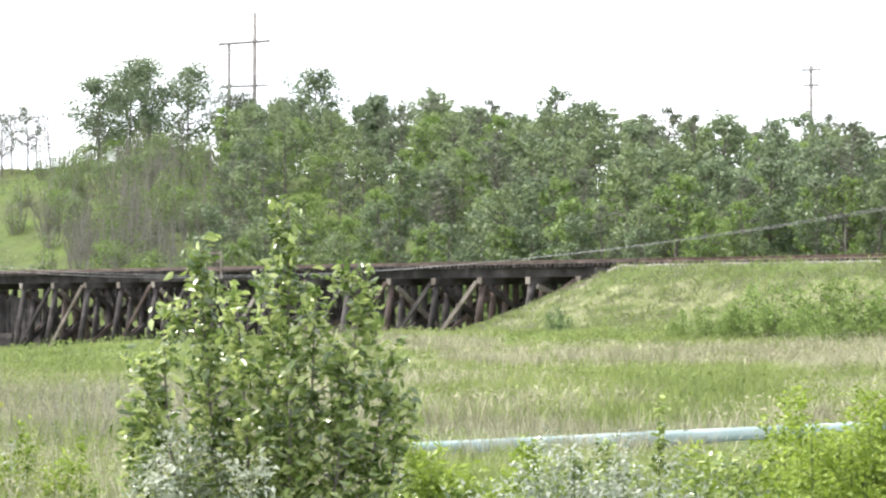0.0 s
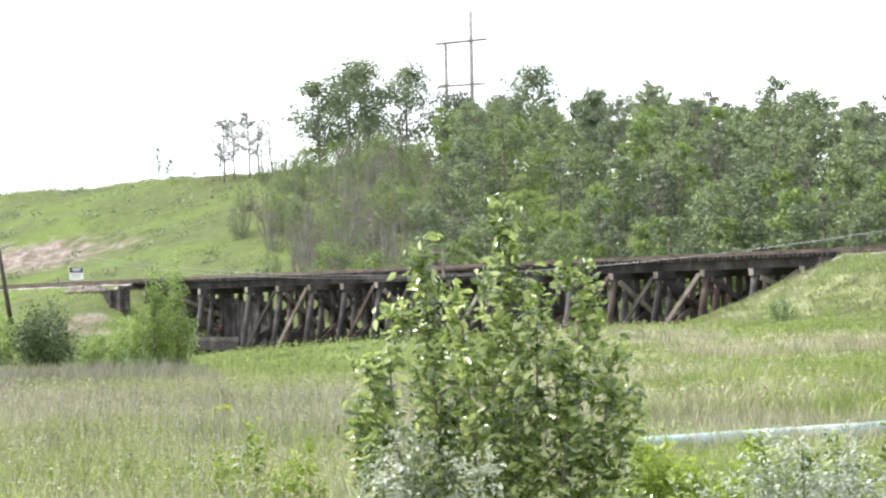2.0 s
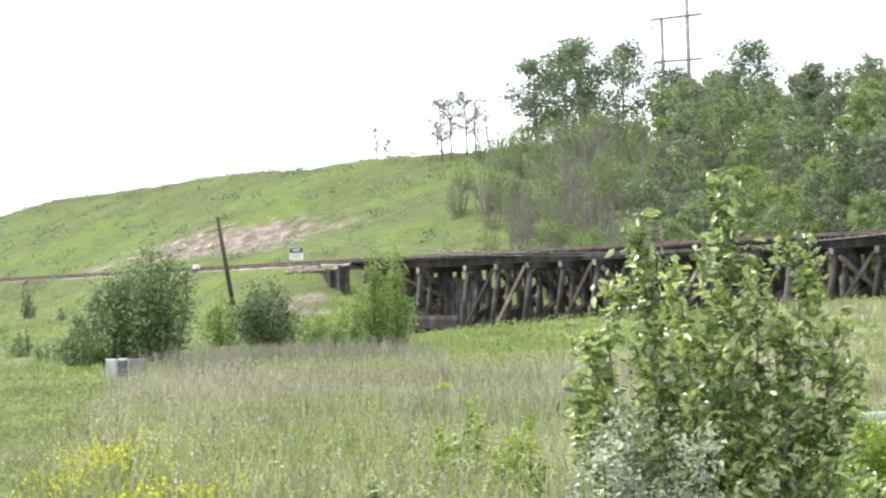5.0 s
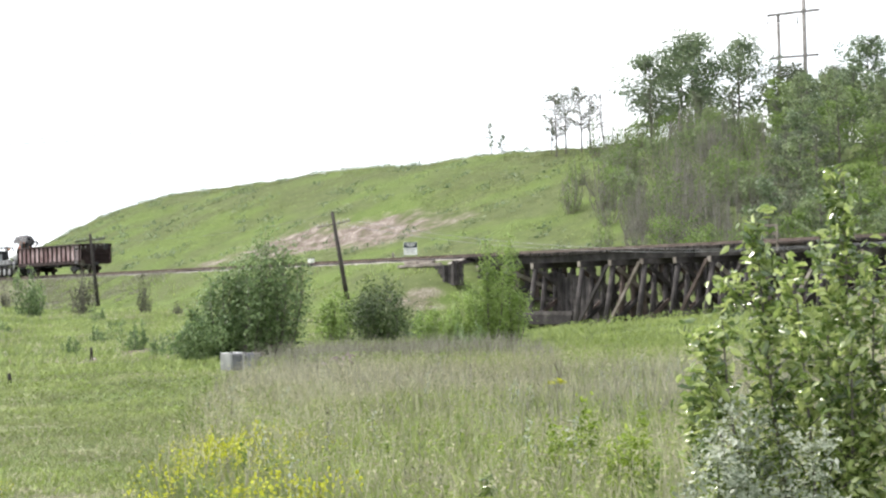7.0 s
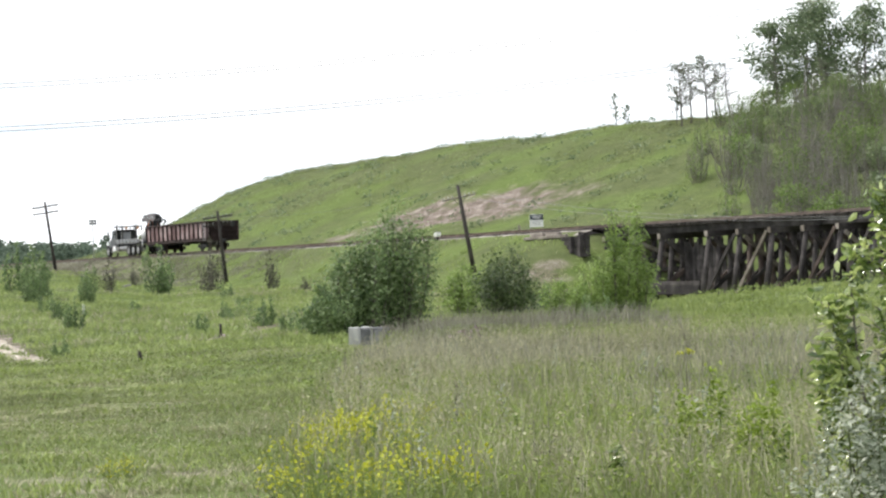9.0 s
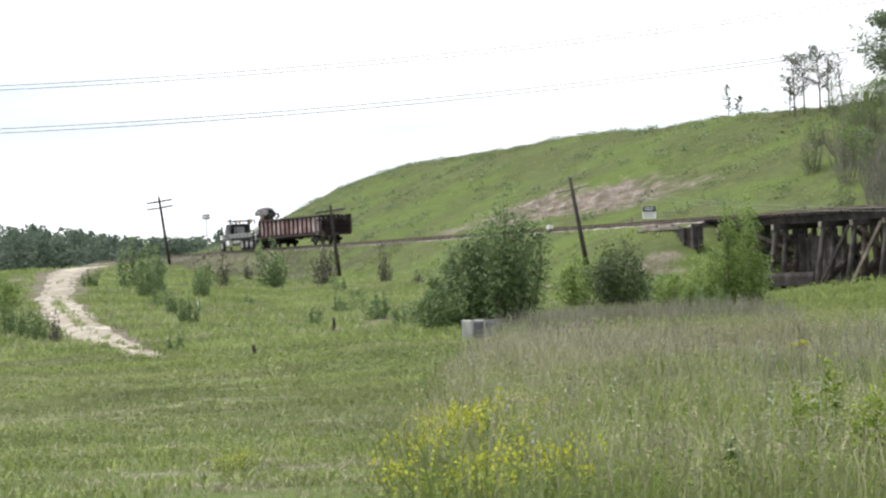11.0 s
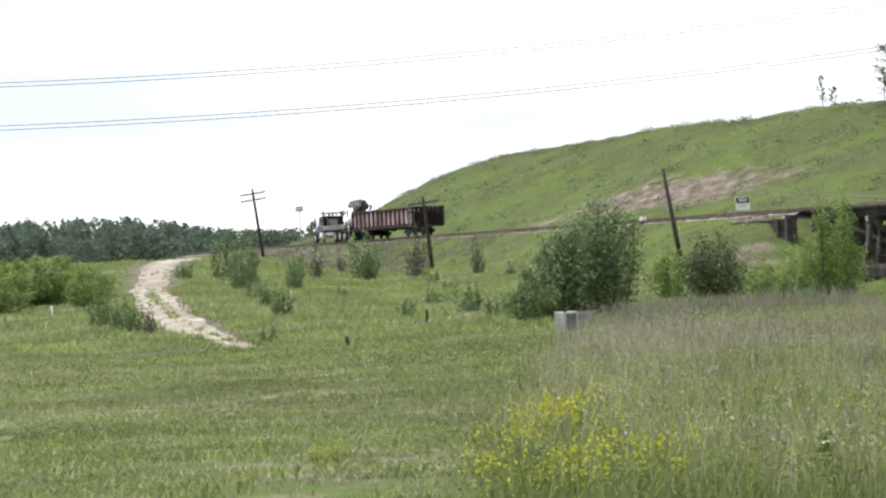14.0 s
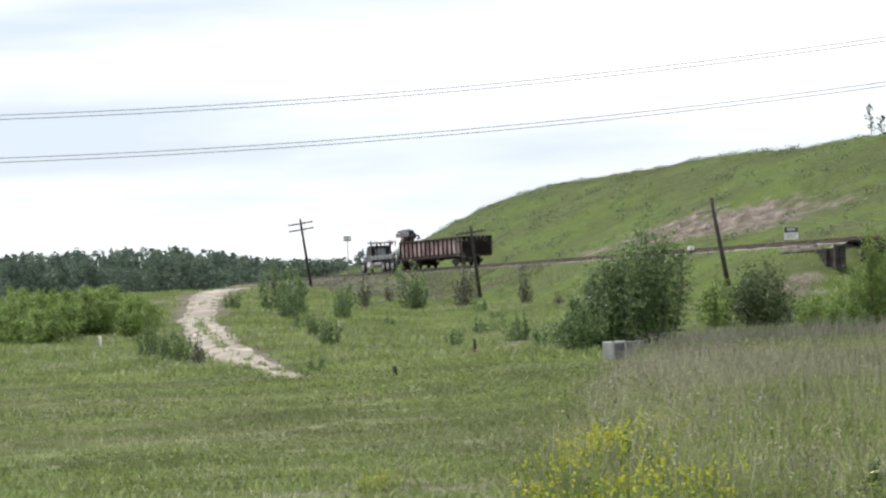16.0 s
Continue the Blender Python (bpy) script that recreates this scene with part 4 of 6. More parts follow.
def plank_stack(s, n):
    rnd = random.Random(4)
    for i in range(6):
        x, y = xy(s - i * 0.62, n - 0.3 * (i % 3))
        ln = rnd.uniform(2.2, 3.4)
        a = math.atan2(ALONG[1], ALONG[0]) + rnd.uniform(-0.2, 0.2)
        z = gz(x, y)
        bm = box_bm(bmesh.new(), (-ln / 2, -0.12, 0), (ln / 2, 0.12, 0.2), 0.02)
        ob = part("loose_sleeper", bm, GREY_TIMBER)
        ob.matrix_basis = Matrix.Translation((x, y, z + 0.02)) @ Matrix.Rotation(a, 4, "Z") @ Matrix.Rotation(rnd.uniform(-0.04, 0.04), 4, "Y")
        tagged(ob, "weathered grey sleeper lying loose on the embankment", "timber", "loose sleepers")


plank_stack(80.4, -3.3)


SHEET = material("weathered_sheet_metal", [(0.07, 0.072, 0.075), (0.13, 0.132, 0.135), (0.22, 0.22, 0.22)], 2.5, 0.6, 0.2, bump=0.15)


def dumped_box(az, d):
    x, y = polar(az, d)
    b = thing("dumped_cabinet", Matrix.Translation((x, y, gz(x, y) - 0.06)) @ Matrix.Rotation(radians(az + 24), 4, "Z"), "dumped grey metal cabinet with pale rims in the grass", "box")
    box_part("body", (-0.46, -0.3, 0.0), (0.46, 0.3, 0.56), SHEET, b, 0.04)
    for q in (-0.47, -0.12):
        bm = bmesh.new()
        box_bm(bm, (q - 0.035, -0.33, 0.0), (q + 0.035, 0.33, 0.59), 0.015)
        part("rim", bm, SILVER, b)
    box_part("door", (-0.06, -0.325, 0.06), (0.36, -0.305, 0.5), BEDGREY, b, 0.01)
    box_part("rust_edge", (0.40, -0.32, 0.02), (0.47, 0.32, 0.57), BROWN_TIMBER, b, 0.01, "brown rusty edge")
    return b


dumped_box(15.98, 71.0)


def stake(az, d, h, mat, label):
    x, y = polar(az, d)
    bm = bmesh.new()
    tube_bm(bm, [(0, 0, -0.2), (0.02, 0, h * 0.6), (0.0, 0.01, h)], [0.045, 0.045, 0.04], 7)
    ob = part("stake", bm, mat, None, "", True)
    ob.matrix_basis = Matrix.Translation((x, y, gz(x, y)))
    tagged(ob, label, "stake", "stakes in the field")


stake(20.86, 64.0, 0.3, POLE, "short dark wooden stake in the grass")
stake(19.15, 84.0, 0.42, POLE, "short dark wooden stake in the grass")
stake(17.85, 92.0, 0.45, POLE, "short dark wooden stake in the grass")
stake(21.98, 118.0, 0.5, WHITE, "white marker stake on the bank")
stake(27.0, 108.0, 0.5, WHITE, "white marker stake by the thicket")
stake(25.05, 132.0, 0.45, WHITE, "white marker stake beside the dirt track")


def slab(az, d, tilt):
    x, y = polar(az, d)
    bm = box_bm(bmesh.new(), (-0.6, -0.25, 0), (0.6, 0.25, 0.18), 0.03)
    ob = part("concrete_slab", bm, CONCRETE)
    ob.matrix_basis = Matrix.Translation((x, y, gz(x, y) - 0.02)) @ Matrix.Rotation(radians(az + 10), 4, "Z") @ Matrix.Rotation(radians(tilt), 4, "Y")
    tagged(ob, "pale broken concrete slab lying on the bank", "slab")


slab(21.15, 200.0, -9)


def track_cabinet(s, n):
    x, y = xy(s, n)
    b = thing("trackside_box", Matrix.Translation((x, y, gz(x, y) - 0.05)) @ Matrix.Rotation(math.atan2(ALONG[1], ALONG[0]), 4, "Z"), "small white box on a short post beside the track", "box")
    box_part("post", (-0.05, -0.05, 0), (0.05, 0.05, 0.3), BLACK, b)
    box_part("case", (-0.25, -0.17, 0.3), (0.25, 0.17, 0.62), WHITE, b, 0.03)
    box_part("lid", (-0.27, -0.19, 0.62), (0.27, 0.19, 0.66), BEDGREY, b, 0.01)


track_cabinet(97.0, -2.7)


def pipeline():
    a, b = Vector((*polar(1.75, 35.0), 0)), Vector((*polar(-11.5, 45.5), 0))
    p = thing("pipeline", Matrix(), "pale teal painted pipe lying in the grass", "pipe")
    n = 5
    for i in range(n):
        q0, q1 = a.lerp(b, i / n), a.lerp(b, (i + 1) / n)
        q1 = q0.lerp(q1, 0.995)
        z0, z1 = 0.12, 0.12
        tube_part("pipe_length", [(q0.x, q0.y, z0), (q1.x, q1.y, z1)], [0.115, 0.115], PIPE, p, 20)
        dirv = (q1 - q0).normalized()
        tube_part("weld_collar", [(q1.x - dirv.x * 0.03, q1.y - dirv.y * 0.03, z1), (q1.x + dirv.x * 0.03, q1.y + dirv.y * 0.03, z1)], [0.123, 0.123], PIPE, p, 20)
    return p


pipeline()


# power line conductors: two sagging pairs from the twin-pole frame towards the far left
for z0, k, tag in ((18.75, 0.00069, "upper"), (15.05, 0.00063, "lower")):
    for dz in (0.0, 0.36):
        pts = []
        for i in range(61):
            u = -105 + i * 3.6
            a = radians(28)
            x = -236 * math.sin(a) - u * math.cos(a)
            y = 236 * math.cos(a) - u * math.sin(a)
            pts.append((x, y, z0 + dz + k * u * u))
        wire("power_cable", pts, 0.034, "thin grey power line cable sagging across the sky", "power line cables")


# ---- vegetation ----
LEAF_A = material("aspen_leaf", [(0.092, 0.124, 0.056), (0.165, 0.218, 0.097), (0.26, 0.32, 0.16)], 0.6, 0.5, bump=0, random_by="island", spread=0.3, spec=0.3, translucent=0.36, upright=0.22)
LEAF_B = material("poplar_leaf_far", [(0.072, 0.11, 0.056), (0.13, 0.18, 0.09), (0.21, 0.265, 0.14)], 0.6, 0.45, bump=0, random_by="island", spread=0.3, spec=0.35, translucent=0.34, upright=0.22)
LEAF_C = material("willow_leaf", [(0.083, 0.134, 0.031), (0.157, 0.235, 0.056), (0.251, 0.341, 0.112)], 0.6, 0.5, bump=0, random_by="island", spread=0.3, spec=0.3, translucent=0.45, upright=0.22)
LEAF_W = material("dense_willow_leaf", [(0.075, 0.125, 0.045), (0.15, 0.22, 0.085), (0.245, 0.325, 0.14)], 0.6, 0.5, bump=0, random_by="island", spread=0.3, spec=0.3, translucent=0.42, upright=0.22)
LEAF_SAP = material("sapling_leaf", [(0.11, 0.17, 0.04), (0.21, 0.3, 0.075), (0.33, 0.43, 0.15)], 0.6, 0.5, bump=0, random_by="island", spread=0.3, spec=0.3, translucent=0.5, upright=0.22)
# far trees' green made paler and bluer: distance haze put into the colour
LEAF_HAZED = material("hazed_far_leaf", [(0.08, 0.11, 0.085), (0.13, 0.175, 0.13), (0.19, 0.24, 0.175)], 0.2, 0.85, bump=0, random_by="island", spread=0.25, spec=0.1, translucent=0.3, upright=0.3)
LEAF_D = material("grey_green_leaf", [(0.065, 0.084, 0.047), (0.119, 0.140, 0.088), (0.184, 0.207, 0.135)], 0.6, 0.6, bump=0, random_by="island", spread=0.3, spec=0.3, translucent=0.4, upright=0.22)
LEAF_NEAR = material("glossy_poplar_leaf", [(0.08, 0.13, 0.03), (0.225, 0.305, 0.08), (0.45, 0.52, 0.19)], 3.0, 0.26, bump=0, random_by="island", spread=0.5, spec=1.0, translucent=0.45)
LEAF_NEAR.node_tree.nodes["Principled BSDF"].inputs["Coat Weight"].default_value = 0.5
LEAF_NEAR.node_tree.nodes["Principled BSDF"].inputs["Coat Roughness"].default_value = 0.2
LEAF_SILVER = material("silver_leaf", [(0.200, 0.237, 0.163), (0.350, 0.388, 0.288), (0.525, 0.550, 0.450)], 3.0, 0.4, bump=0, random_by="island", spread=0.35, spec=0.6, translucent=0.4)
LEAF_DARK = material("dark_bush_leaf", [(0.03, 0.052, 0.018), (0.068, 0.102, 0.036), (0.125, 0.17, 0.062)], 0.6, 0.5, bump=0, random_by="island", spread=0.35, spec=0.3, translucent=0.35, upright=0.15)
LEAF_DULL = material("dull_brown_leaf", [(0.045, 0.046, 0.032), (0.085, 0.084, 0.062), (0.14, 0.135, 0.105)], 0.6, 0.6, bump=0, random_by="island", spread=0.3, spec=0.2, translucent=0.3, upright=0.15)
LEAF_LIME = material("lime_leaf", [(0.120, 0.184, 0.019), (0.240, 0.330, 0.046), (0.380, 0.466, 0.091)], 3.0, 0.45, bump=0, random_by="island", spread=0.3, spec=0.4, translucent=0.45)
LEAF_RED = material("dead_red_leaf", [(0.16, 0.07, 0.04), (0.26, 0.12, 0.08)], 1.0, 0.7, bump=0, random_by="island")
BARK = material("grey_bark", [(0.06, 0.052, 0.045), (0.13, 0.115, 0.10), (0.22, 0.20, 0.18)], 1.5, 0.9, bump=0.4)
TWIG = material("grey_twig", [(0.117, 0.106, 0.090), (0.198, 0.182, 0.160), (0.288, 0.267, 0.237)], 1.5, 0.9, bump=0, random_by="island")


def leaf_mesh(name, centres, size, mat, parent, seed=0, flat=0.35, ratio=0.55, full=False, droop=0.0, outward=None):
    """Leaves as small folded blades at the given centres, each turned its own way; outward: the side a leaf's face tends to."""
    rs = np.random.RandomState(seed)
    n = len(centres)
    c = np.asarray(centres, float)
    ax = rs.normal(size=(n, 3))
    ax[:, 2] = ax[:, 2] * 0.6 - droop
    ax /= np.linalg.norm(ax, axis=1)[:, None]
    up = rs.normal(size=(n, 3))
    up[:, 2] += flat * 2
    if outward is not None:
        up = up * 0.55 + outward * 1.3
    side = np.cross(ax, up)
    side /= np.linalg.norm(side, axis=1)[:, None] + 1e-9
    nor = np.cross(side, ax)
    L = (size * rs.uniform(0.6, 1.3, n))[:, None]
    W = L * ratio
    if full:
        rows = [c - ax * L * 0.5, c - ax * L * 0.12 + side * W * 0.5 + nor * L * 0.08, c + ax * L * 0.25 + side * W * 0.36 + nor * L * 0.06,
                c + ax * L * 0.55 - nor * L * 0.1, c + ax * L * 0.25 - side * W * 0.36 + nor * L * 0.06, c - ax * L * 0.12 - side * W * 0.5 + nor * L * 0.08]
        faces_of = ((0, 1, 2, 3), (0, 3, 4, 5))
    else:
        rows = [c - ax * L * 0.5, c + side * W * 0.5 + nor * L * 0.08, c + ax * L * 0.5, c - side * W * 0.5 + nor * L * 0.08]
        faces_of = ((0, 1, 2), (0, 2, 3))
    k = len(rows)
    v = np.stack(rows, 1).reshape(-1, 3)
    base = (np.arange(n) * k)[:, None]
    f = np.concatenate([base + np.array(q)[None, :] for q in faces_of])
    m = len(faces_of[0])
    me = bpy.data.meshes.new(name)
    me.vertices.add(len(v))
    me.vertices.foreach_set("co", v.astype(np.float32).ravel())
    me.loops.add(f.size)
    me.loops.foreach_set("vertex_index", f.astype(np.int32).ravel())
    me.polygons.add(len(f))
    me.polygons.foreach_set("loop_start", (np.arange(len(f)) * m).astype(np.int32))
    me.materials.append(mat)
    me.update(calc_edges=True)
    ob = new(name, me)
    if parent:
        ob.parent = parent
    return ob


def tree(name, height, crown_w, crown_from, leaves, size, mat, seed, label, limbs=16, gappy=0.5, lean=0.0, forks=1, clump=0.12):
    """Trunk with limbs; leaf clumps gather round the limbs' outer parts."""
    rnd = random.Random(seed)
    t = thing(name, Matrix(), label, "tree")
    bm = bmesh.new()
    clumps = []
    for fk in range(forks):
        off = Vector((rnd.uniform(-0.5, 0.5), rnd.uniform(-0.5, 0.5), 0)) * (forks > 1)
        top = Vector((lean + rnd.uniform(-0.3, 0.3) + off.x * 2.5, rnd.uniform(-0.3, 0.3) + off.y * 2.5, height * rnd.uniform(0.9, 0.98)))
        bend = Vector((rnd.uniform(-0.25, 0.25), rnd.uniform(-0.25, 0.25), 0))
        spine = [Vector((0, 0, -0.5)) + off * 0.3 + (top - off * 0.3) * q + bend * math.sin(q * 3) for q in (0, 0.25, 0.5, 0.75, 1.0)]
        r0 = 0.016 * height
        tube_bm(bm, spine, [r0, r0 * 0.8, r0 * 0.6, r0 * 0.38, r0 * 0.12], 6)
        for i in range(limbs // forks):
            q = crown_from + (0.97 - crown_from) * (i + rnd.random()) / (limbs // forks)
            seg = min(3, int(q * 4))
            p = spine[seg].lerp(spine[seg + 1], q * 4 - seg)
            a = rnd.uniform(0, math.tau)
            shape = math.sin(math.pi * min(1, max(0.08, (q - crown_from) / (1 - crown_from)) * 0.8 + 0.18)) ** 0.7
            ln = crown_w * 0.5 * shape * rnd.uniform(0.65, 1.15)
            tip = p + Vector((math.cos(a) * ln, math.sin(a) * ln, ln * rnd.uniform(0.25, 0.75)))
            midp = p.lerp(tip, 0.5) + Vector((0, 0, -0.08 * ln))
            tube_bm(bm, [p, midp, tip], [r0 * 0.3, r0 * 0.18, r0 * 0.05], 4, False)
            for w in (0.45, 0.75, 1.0):
                clumps.append((p.lerp(tip, w), clump * rnd.uniform(0.75, 1.5) * crown_w * (0.7 + 0.3 * w)))
        clumps.append((spine[4] - Vector((0, 0, 0.3)), clump * crown_w))
    part("trunk", bm, BARK, t)
    rs = np.random.RandomState(seed)
    ids = rs.choice(len(clumps), leaves, p=(lambda w: w / w.sum())(np.array([c[1] ** 2 for c in clumps])))
    d = rs.normal(size=(leaves, 3))
    d /= np.linalg.norm(d, axis=1)[:, None]
    r = rs.uniform(0.2, 1, leaves) ** gappy
    pos = np.array([clumps[i][0] for i in ids]) + d * (r * np.array([clumps[i][1] for i in ids]))[:, None] * np.array([1, 1, 0.75])
    leaf_mesh("crown", pos, size, mat, t, seed, outward=d)
    return t


def shrub(name, height, width, leaves, size, mat, seed, label, stems=9, full=False, ratio=0.55, category="shrub", spread=0.12, bare_low=0.12, twig=None, droop=0.0, side=0.22, ragged=0.2, dome=0.55):
    """Several stems from one root; leaves sit along their side twigs."""
    rnd = random.Random(seed)
    t = thing(name, Matrix(), label, category)
    bm = bmesh.new()
    twigs = []
    for i in range(stems):
        a = rnd.uniform(0, math.tau)
        rr = math.sqrt(rnd.random()) * width * 0.5
        h = height * (1.0 - dome * (rr / (width * 0.5)) ** 1.6) * rnd.uniform(1 - ragged, 1.05)
        foot = Vector((math.cos(a) * rr * 0.35, math.sin(a) * rr * 0.35, -0.15))
        tip = Vector((math.cos(a) * rr, math.sin(a) * rr, h))
        bow = Vector((math.cos(a), math.sin(a), 0)) * rr * 0.25
        spine = [foot.lerp(tip, q) + bow * math.sin(q * math.pi) for q in (0, 0.3, 0.6, 0.85, 1)]
        r0 = 0.0055 * height + 0.0015
        tube_bm(bm, spine, [r0, r0 * 0.8, r0 * 0.55, r0 * 0.3, r0 * 0.12], 5, False)
        m = max(6, int(22 * h / height))
        for k in range(m):
            q = bare_low + (0.99 - bare_low) * (k + rnd.random()) / m
            seg = 0 if q < 0.3 else 1 if q < 0.6 else 2 if q < 0.85 else 3
            lo, hi = ((0, 0.3), (0.3, 0.6), (0.6, 0.85), (0.85, 1))[seg]
            p = spine[seg].lerp(spine[seg + 1], (q - lo) / (hi - lo))
            b = rnd.uniform(0, math.tau)
            ln = side * width * (1.05 - 0.75 * q) * rnd.uniform(0.5, 1.2)
            e = p + Vector((math.cos(b) * ln, math.sin(b) * ln, ln * rnd.uniform(0.3, 1.0)))
            tube_bm(bm, [p, e], [r0 * 0.25, r0 * 0.1], 3, False)
            twigs.append((p, e))
    part("branchwork", bm, twig or BARK, t)
    if leaves:
        rs = np.random.RandomState(seed)
        ids = rs.randint(0, len(twigs), leaves)
        q = rs.uniform(0.05, 1.08, leaves)
        P = np.array([w[0] for w in twigs])[ids]
        E = np.array([w[1] for w in twigs])[ids]
        pos = P + (E - P) * q[:, None] + rs.normal(size=(leaves, 3)) * spread * width * 0.25
        pos[:, 2] = np.maximum(pos[:, 2], 0.02)
        o = pos - np.array([0, 0, height * 0.35])
        o /= np.linalg.norm(o, axis=1)[:, None] + 1e-6
        leaf_mesh("foliage", pos, size, mat, t, seed, full=full, ratio=ratio, droop=droop, outward=o * 0.7)
    return t


def put(ob, az, d, turn=0.0, scale=1.0, sink=0.0):
    x, y = polar(az, d)
    ob.matrix_basis = Matrix.LocRotScale((x, y, gz(x, y) - sink), Euler((0, 0, turn)), (scale,) * 3)
    return ob


def put_copy(ob, x, y, turn, sx, sz, group="", sink=0.1):
    c = copy_thing(ob, Matrix.LocRotScale((x, y, gz(x, y) - sink), Euler((0, 0, turn)), (sx, sx, sz)))
    if group:
        c["group"] = group
    return c


# woods behind the trestle
def woods():
    kinds = [
        tree("aspen_tree", 7.4, 3.3, 0.1, 2000, 0.23, LEAF_A, 11, "leafy green aspen tree in the woods behind the track", 40, clump=0.1),
        tree("aspen_tree", 7.8, 3.1, 0.14, 2000, 0.23, LEAF_B, 12, "leafy dark green aspen tree in the woods behind the track", 40, clump=0.1),
        tree("aspen_tree", 6.6, 3.2, 0.08, 2000, 0.22, LEAF_C, 13, "bright green young aspen tree in the woods", 40, clump=0.1),
        tree("aspen_tree", 7.6, 2.6, 0.15, 1200, 0.21, LEAF_D, 14, "thin grey-green aspen with open crown in the woods", 34, clump=0.1),
        tree("willow_bush", 4.2, 3.6, 0.04, 1800, 0.2, LEAF_C, 15, "broad bright green willow bush at the wood's edge", 36, forks=4),
        tree("willow_bush", 3.8, 3.4, 0.04, 1800, 0.2, LEAF_A, 16, "broad green willow bush at the wood's edge", 36, forks=4),
    ]
    rnd = random.Random(21)
    used = [False] * len(kinds)

    def plant(k, x, y, sc):
        turn = rnd.uniform(0, math.tau)
        sz = sc * rnd.uniform(0.9, 1.1)
        if not used[k]:
            used[k] = True
            kinds[k].matrix_basis = Matrix.LocRotScale((x, y, gz(x, y) - 0.1), Euler((0, 0, turn)), (sc, sc, sz))
            kinds[k]["group"] = "trees of the woods"
        else:
            made = copy_thing(kinds[k], Matrix.Translation((x, y, gz(x, y) - 0.1)) @ Matrix.Rotation(turn, 4, "Z"))
            made.scale = (sc, sc, sz)

    # front fringe, rooted below the deck
    s = -52.0
    while s < 74:
        n = rnd.uniform(8.5, 13)
        x, y = xy(s, n)
        az = math.degrees(math.atan2(-x, y))
        if az < 5.2:
            plant(rnd.choice((0, 1, 2, 2, 3)), x, y, rnd.uniform(0.72, 0.98))
        elif az < 7.0:
            plant(rnd.choice((4, 5)), x, y, rnd.uniform(0.7, 0.9))
        s += rnd.uniform(1.3, 2.1)
    # the mass on the slope
    placed = []
    tries = 0
    while len(placed) < 300 and tries < 12000:
        tries += 1
        s, n = rnd.uniform(-52, 135), rnd.uniform(10, 62)
        x, y = xy(s, n)
        az = math.degrees(math.atan2(-x, y))
        if az > 8.8 - 0.02 * n or az < -11.5:
            continue
        if any((x - a) ** 2 + (y - b) ** 2 < 3.6 for a, b in placed):
            continue
        placed.append((x, y))
        if az > 4.6:
            if n > 22 and rnd.random() < 0.6:
                plant(rnd.choice((4, 5, 3)), x, y, rnd.uniform(0.55, 0.85))
        else:
            plant(rnd.choice((0, 0, 1, 1, 2, 3)), x, y, rnd.uniform(0.82, 1.02) * (1.0 if az > 1.0 else 1.13 if az > -2.0 else 1.24))
    # undergrowth between the trunks
    for k in range(95):
        s, n = rnd.uniform(-52, 120), rnd.uniform(8, 44)
        x, y = xy(s, n)
        az = math.degrees(math.atan2(-x, y))
        if -11.5 < az < 5.0:
            plant(rnd.choice((4, 5, 5)), x, y, rnd.uniform(0.6, 0.95))


woods()

# tall poplars on the crest, and the slender half-bare ones beside them
TALL = "tall poplar with bare lower trunk on the hill's crest"
big = tree("poplar_tree", 10.2, 6.0, 0.26, 5600, 0.28, LEAF_B, 31, TALL, 46, 0.4, forks=2, clump=0.17)
put(big, 6.1, 238)
big["group"] = "tall poplars"
for kk, (az, d, sd, h, w) in enumerate(((7.25, 240, 32, 8.6, 5.0), (5.45, 241, 33, 9.8, 5.6), (2.72, 232, 34, 9.8, 4.4), (3.5, 250, 35, 8.4, 4.0), (1.45, 226, 36, 8.0, 3.0), (6.6, 246, 37, 9.4, 5.0), (4.4, 244, 38, 7.4, 4.6))):
    tr = put(tree("poplar_tree", h, w, 0.26, 4200, 0.28, LEAF_B if kk not in (3, 6) else LEAF_D, sd, TALL, 34, 0.4, clump=0.17), az, d)
    tr["group"] = "tall poplars"
for az, d, sd, h, lv in ((9.25, 246, 41, 6.6, 150), (9.05, 247, 42, 6.2, 60), (8.72, 246, 43, 6.8, 140), (8.5, 247, 44, 6.0, 40), (8.2, 246, 45, 5.8, 30), (9.35, 248, 46, 4.4, 20), (-8.3, 190, 47, 9.0, 60), (-8.9, 190, 48, 8.4, 40)):
    tr = put(tree("slender_birch", h, 2.4, 0.35, lv * 9, 0.17, LEAF_D, sd, "slender half-bare birch standing on the hill's crest", 42, 0.5), az, d)
    tr["group"] = "slender birches"
tr = put(tree("dying_poplar", 8.2, 2.6, 0.45, 500, 0.3, LEAF_RED, 49, "dying poplar with reddish leaves behind the power poles", 14), 3.32, 252)
for az, d, sd, h in ((10.62, 259, 51, 3.9), (10.42, 259, 52, 2.4)):
    tr = put(tree("lone_sapling", h, 1.0, 0.25, 330, 0.18, LEAF_B, sd, "lone slender sapling on the hill's crest", 22), az, d)
    tr["group"] = "lone saplings"

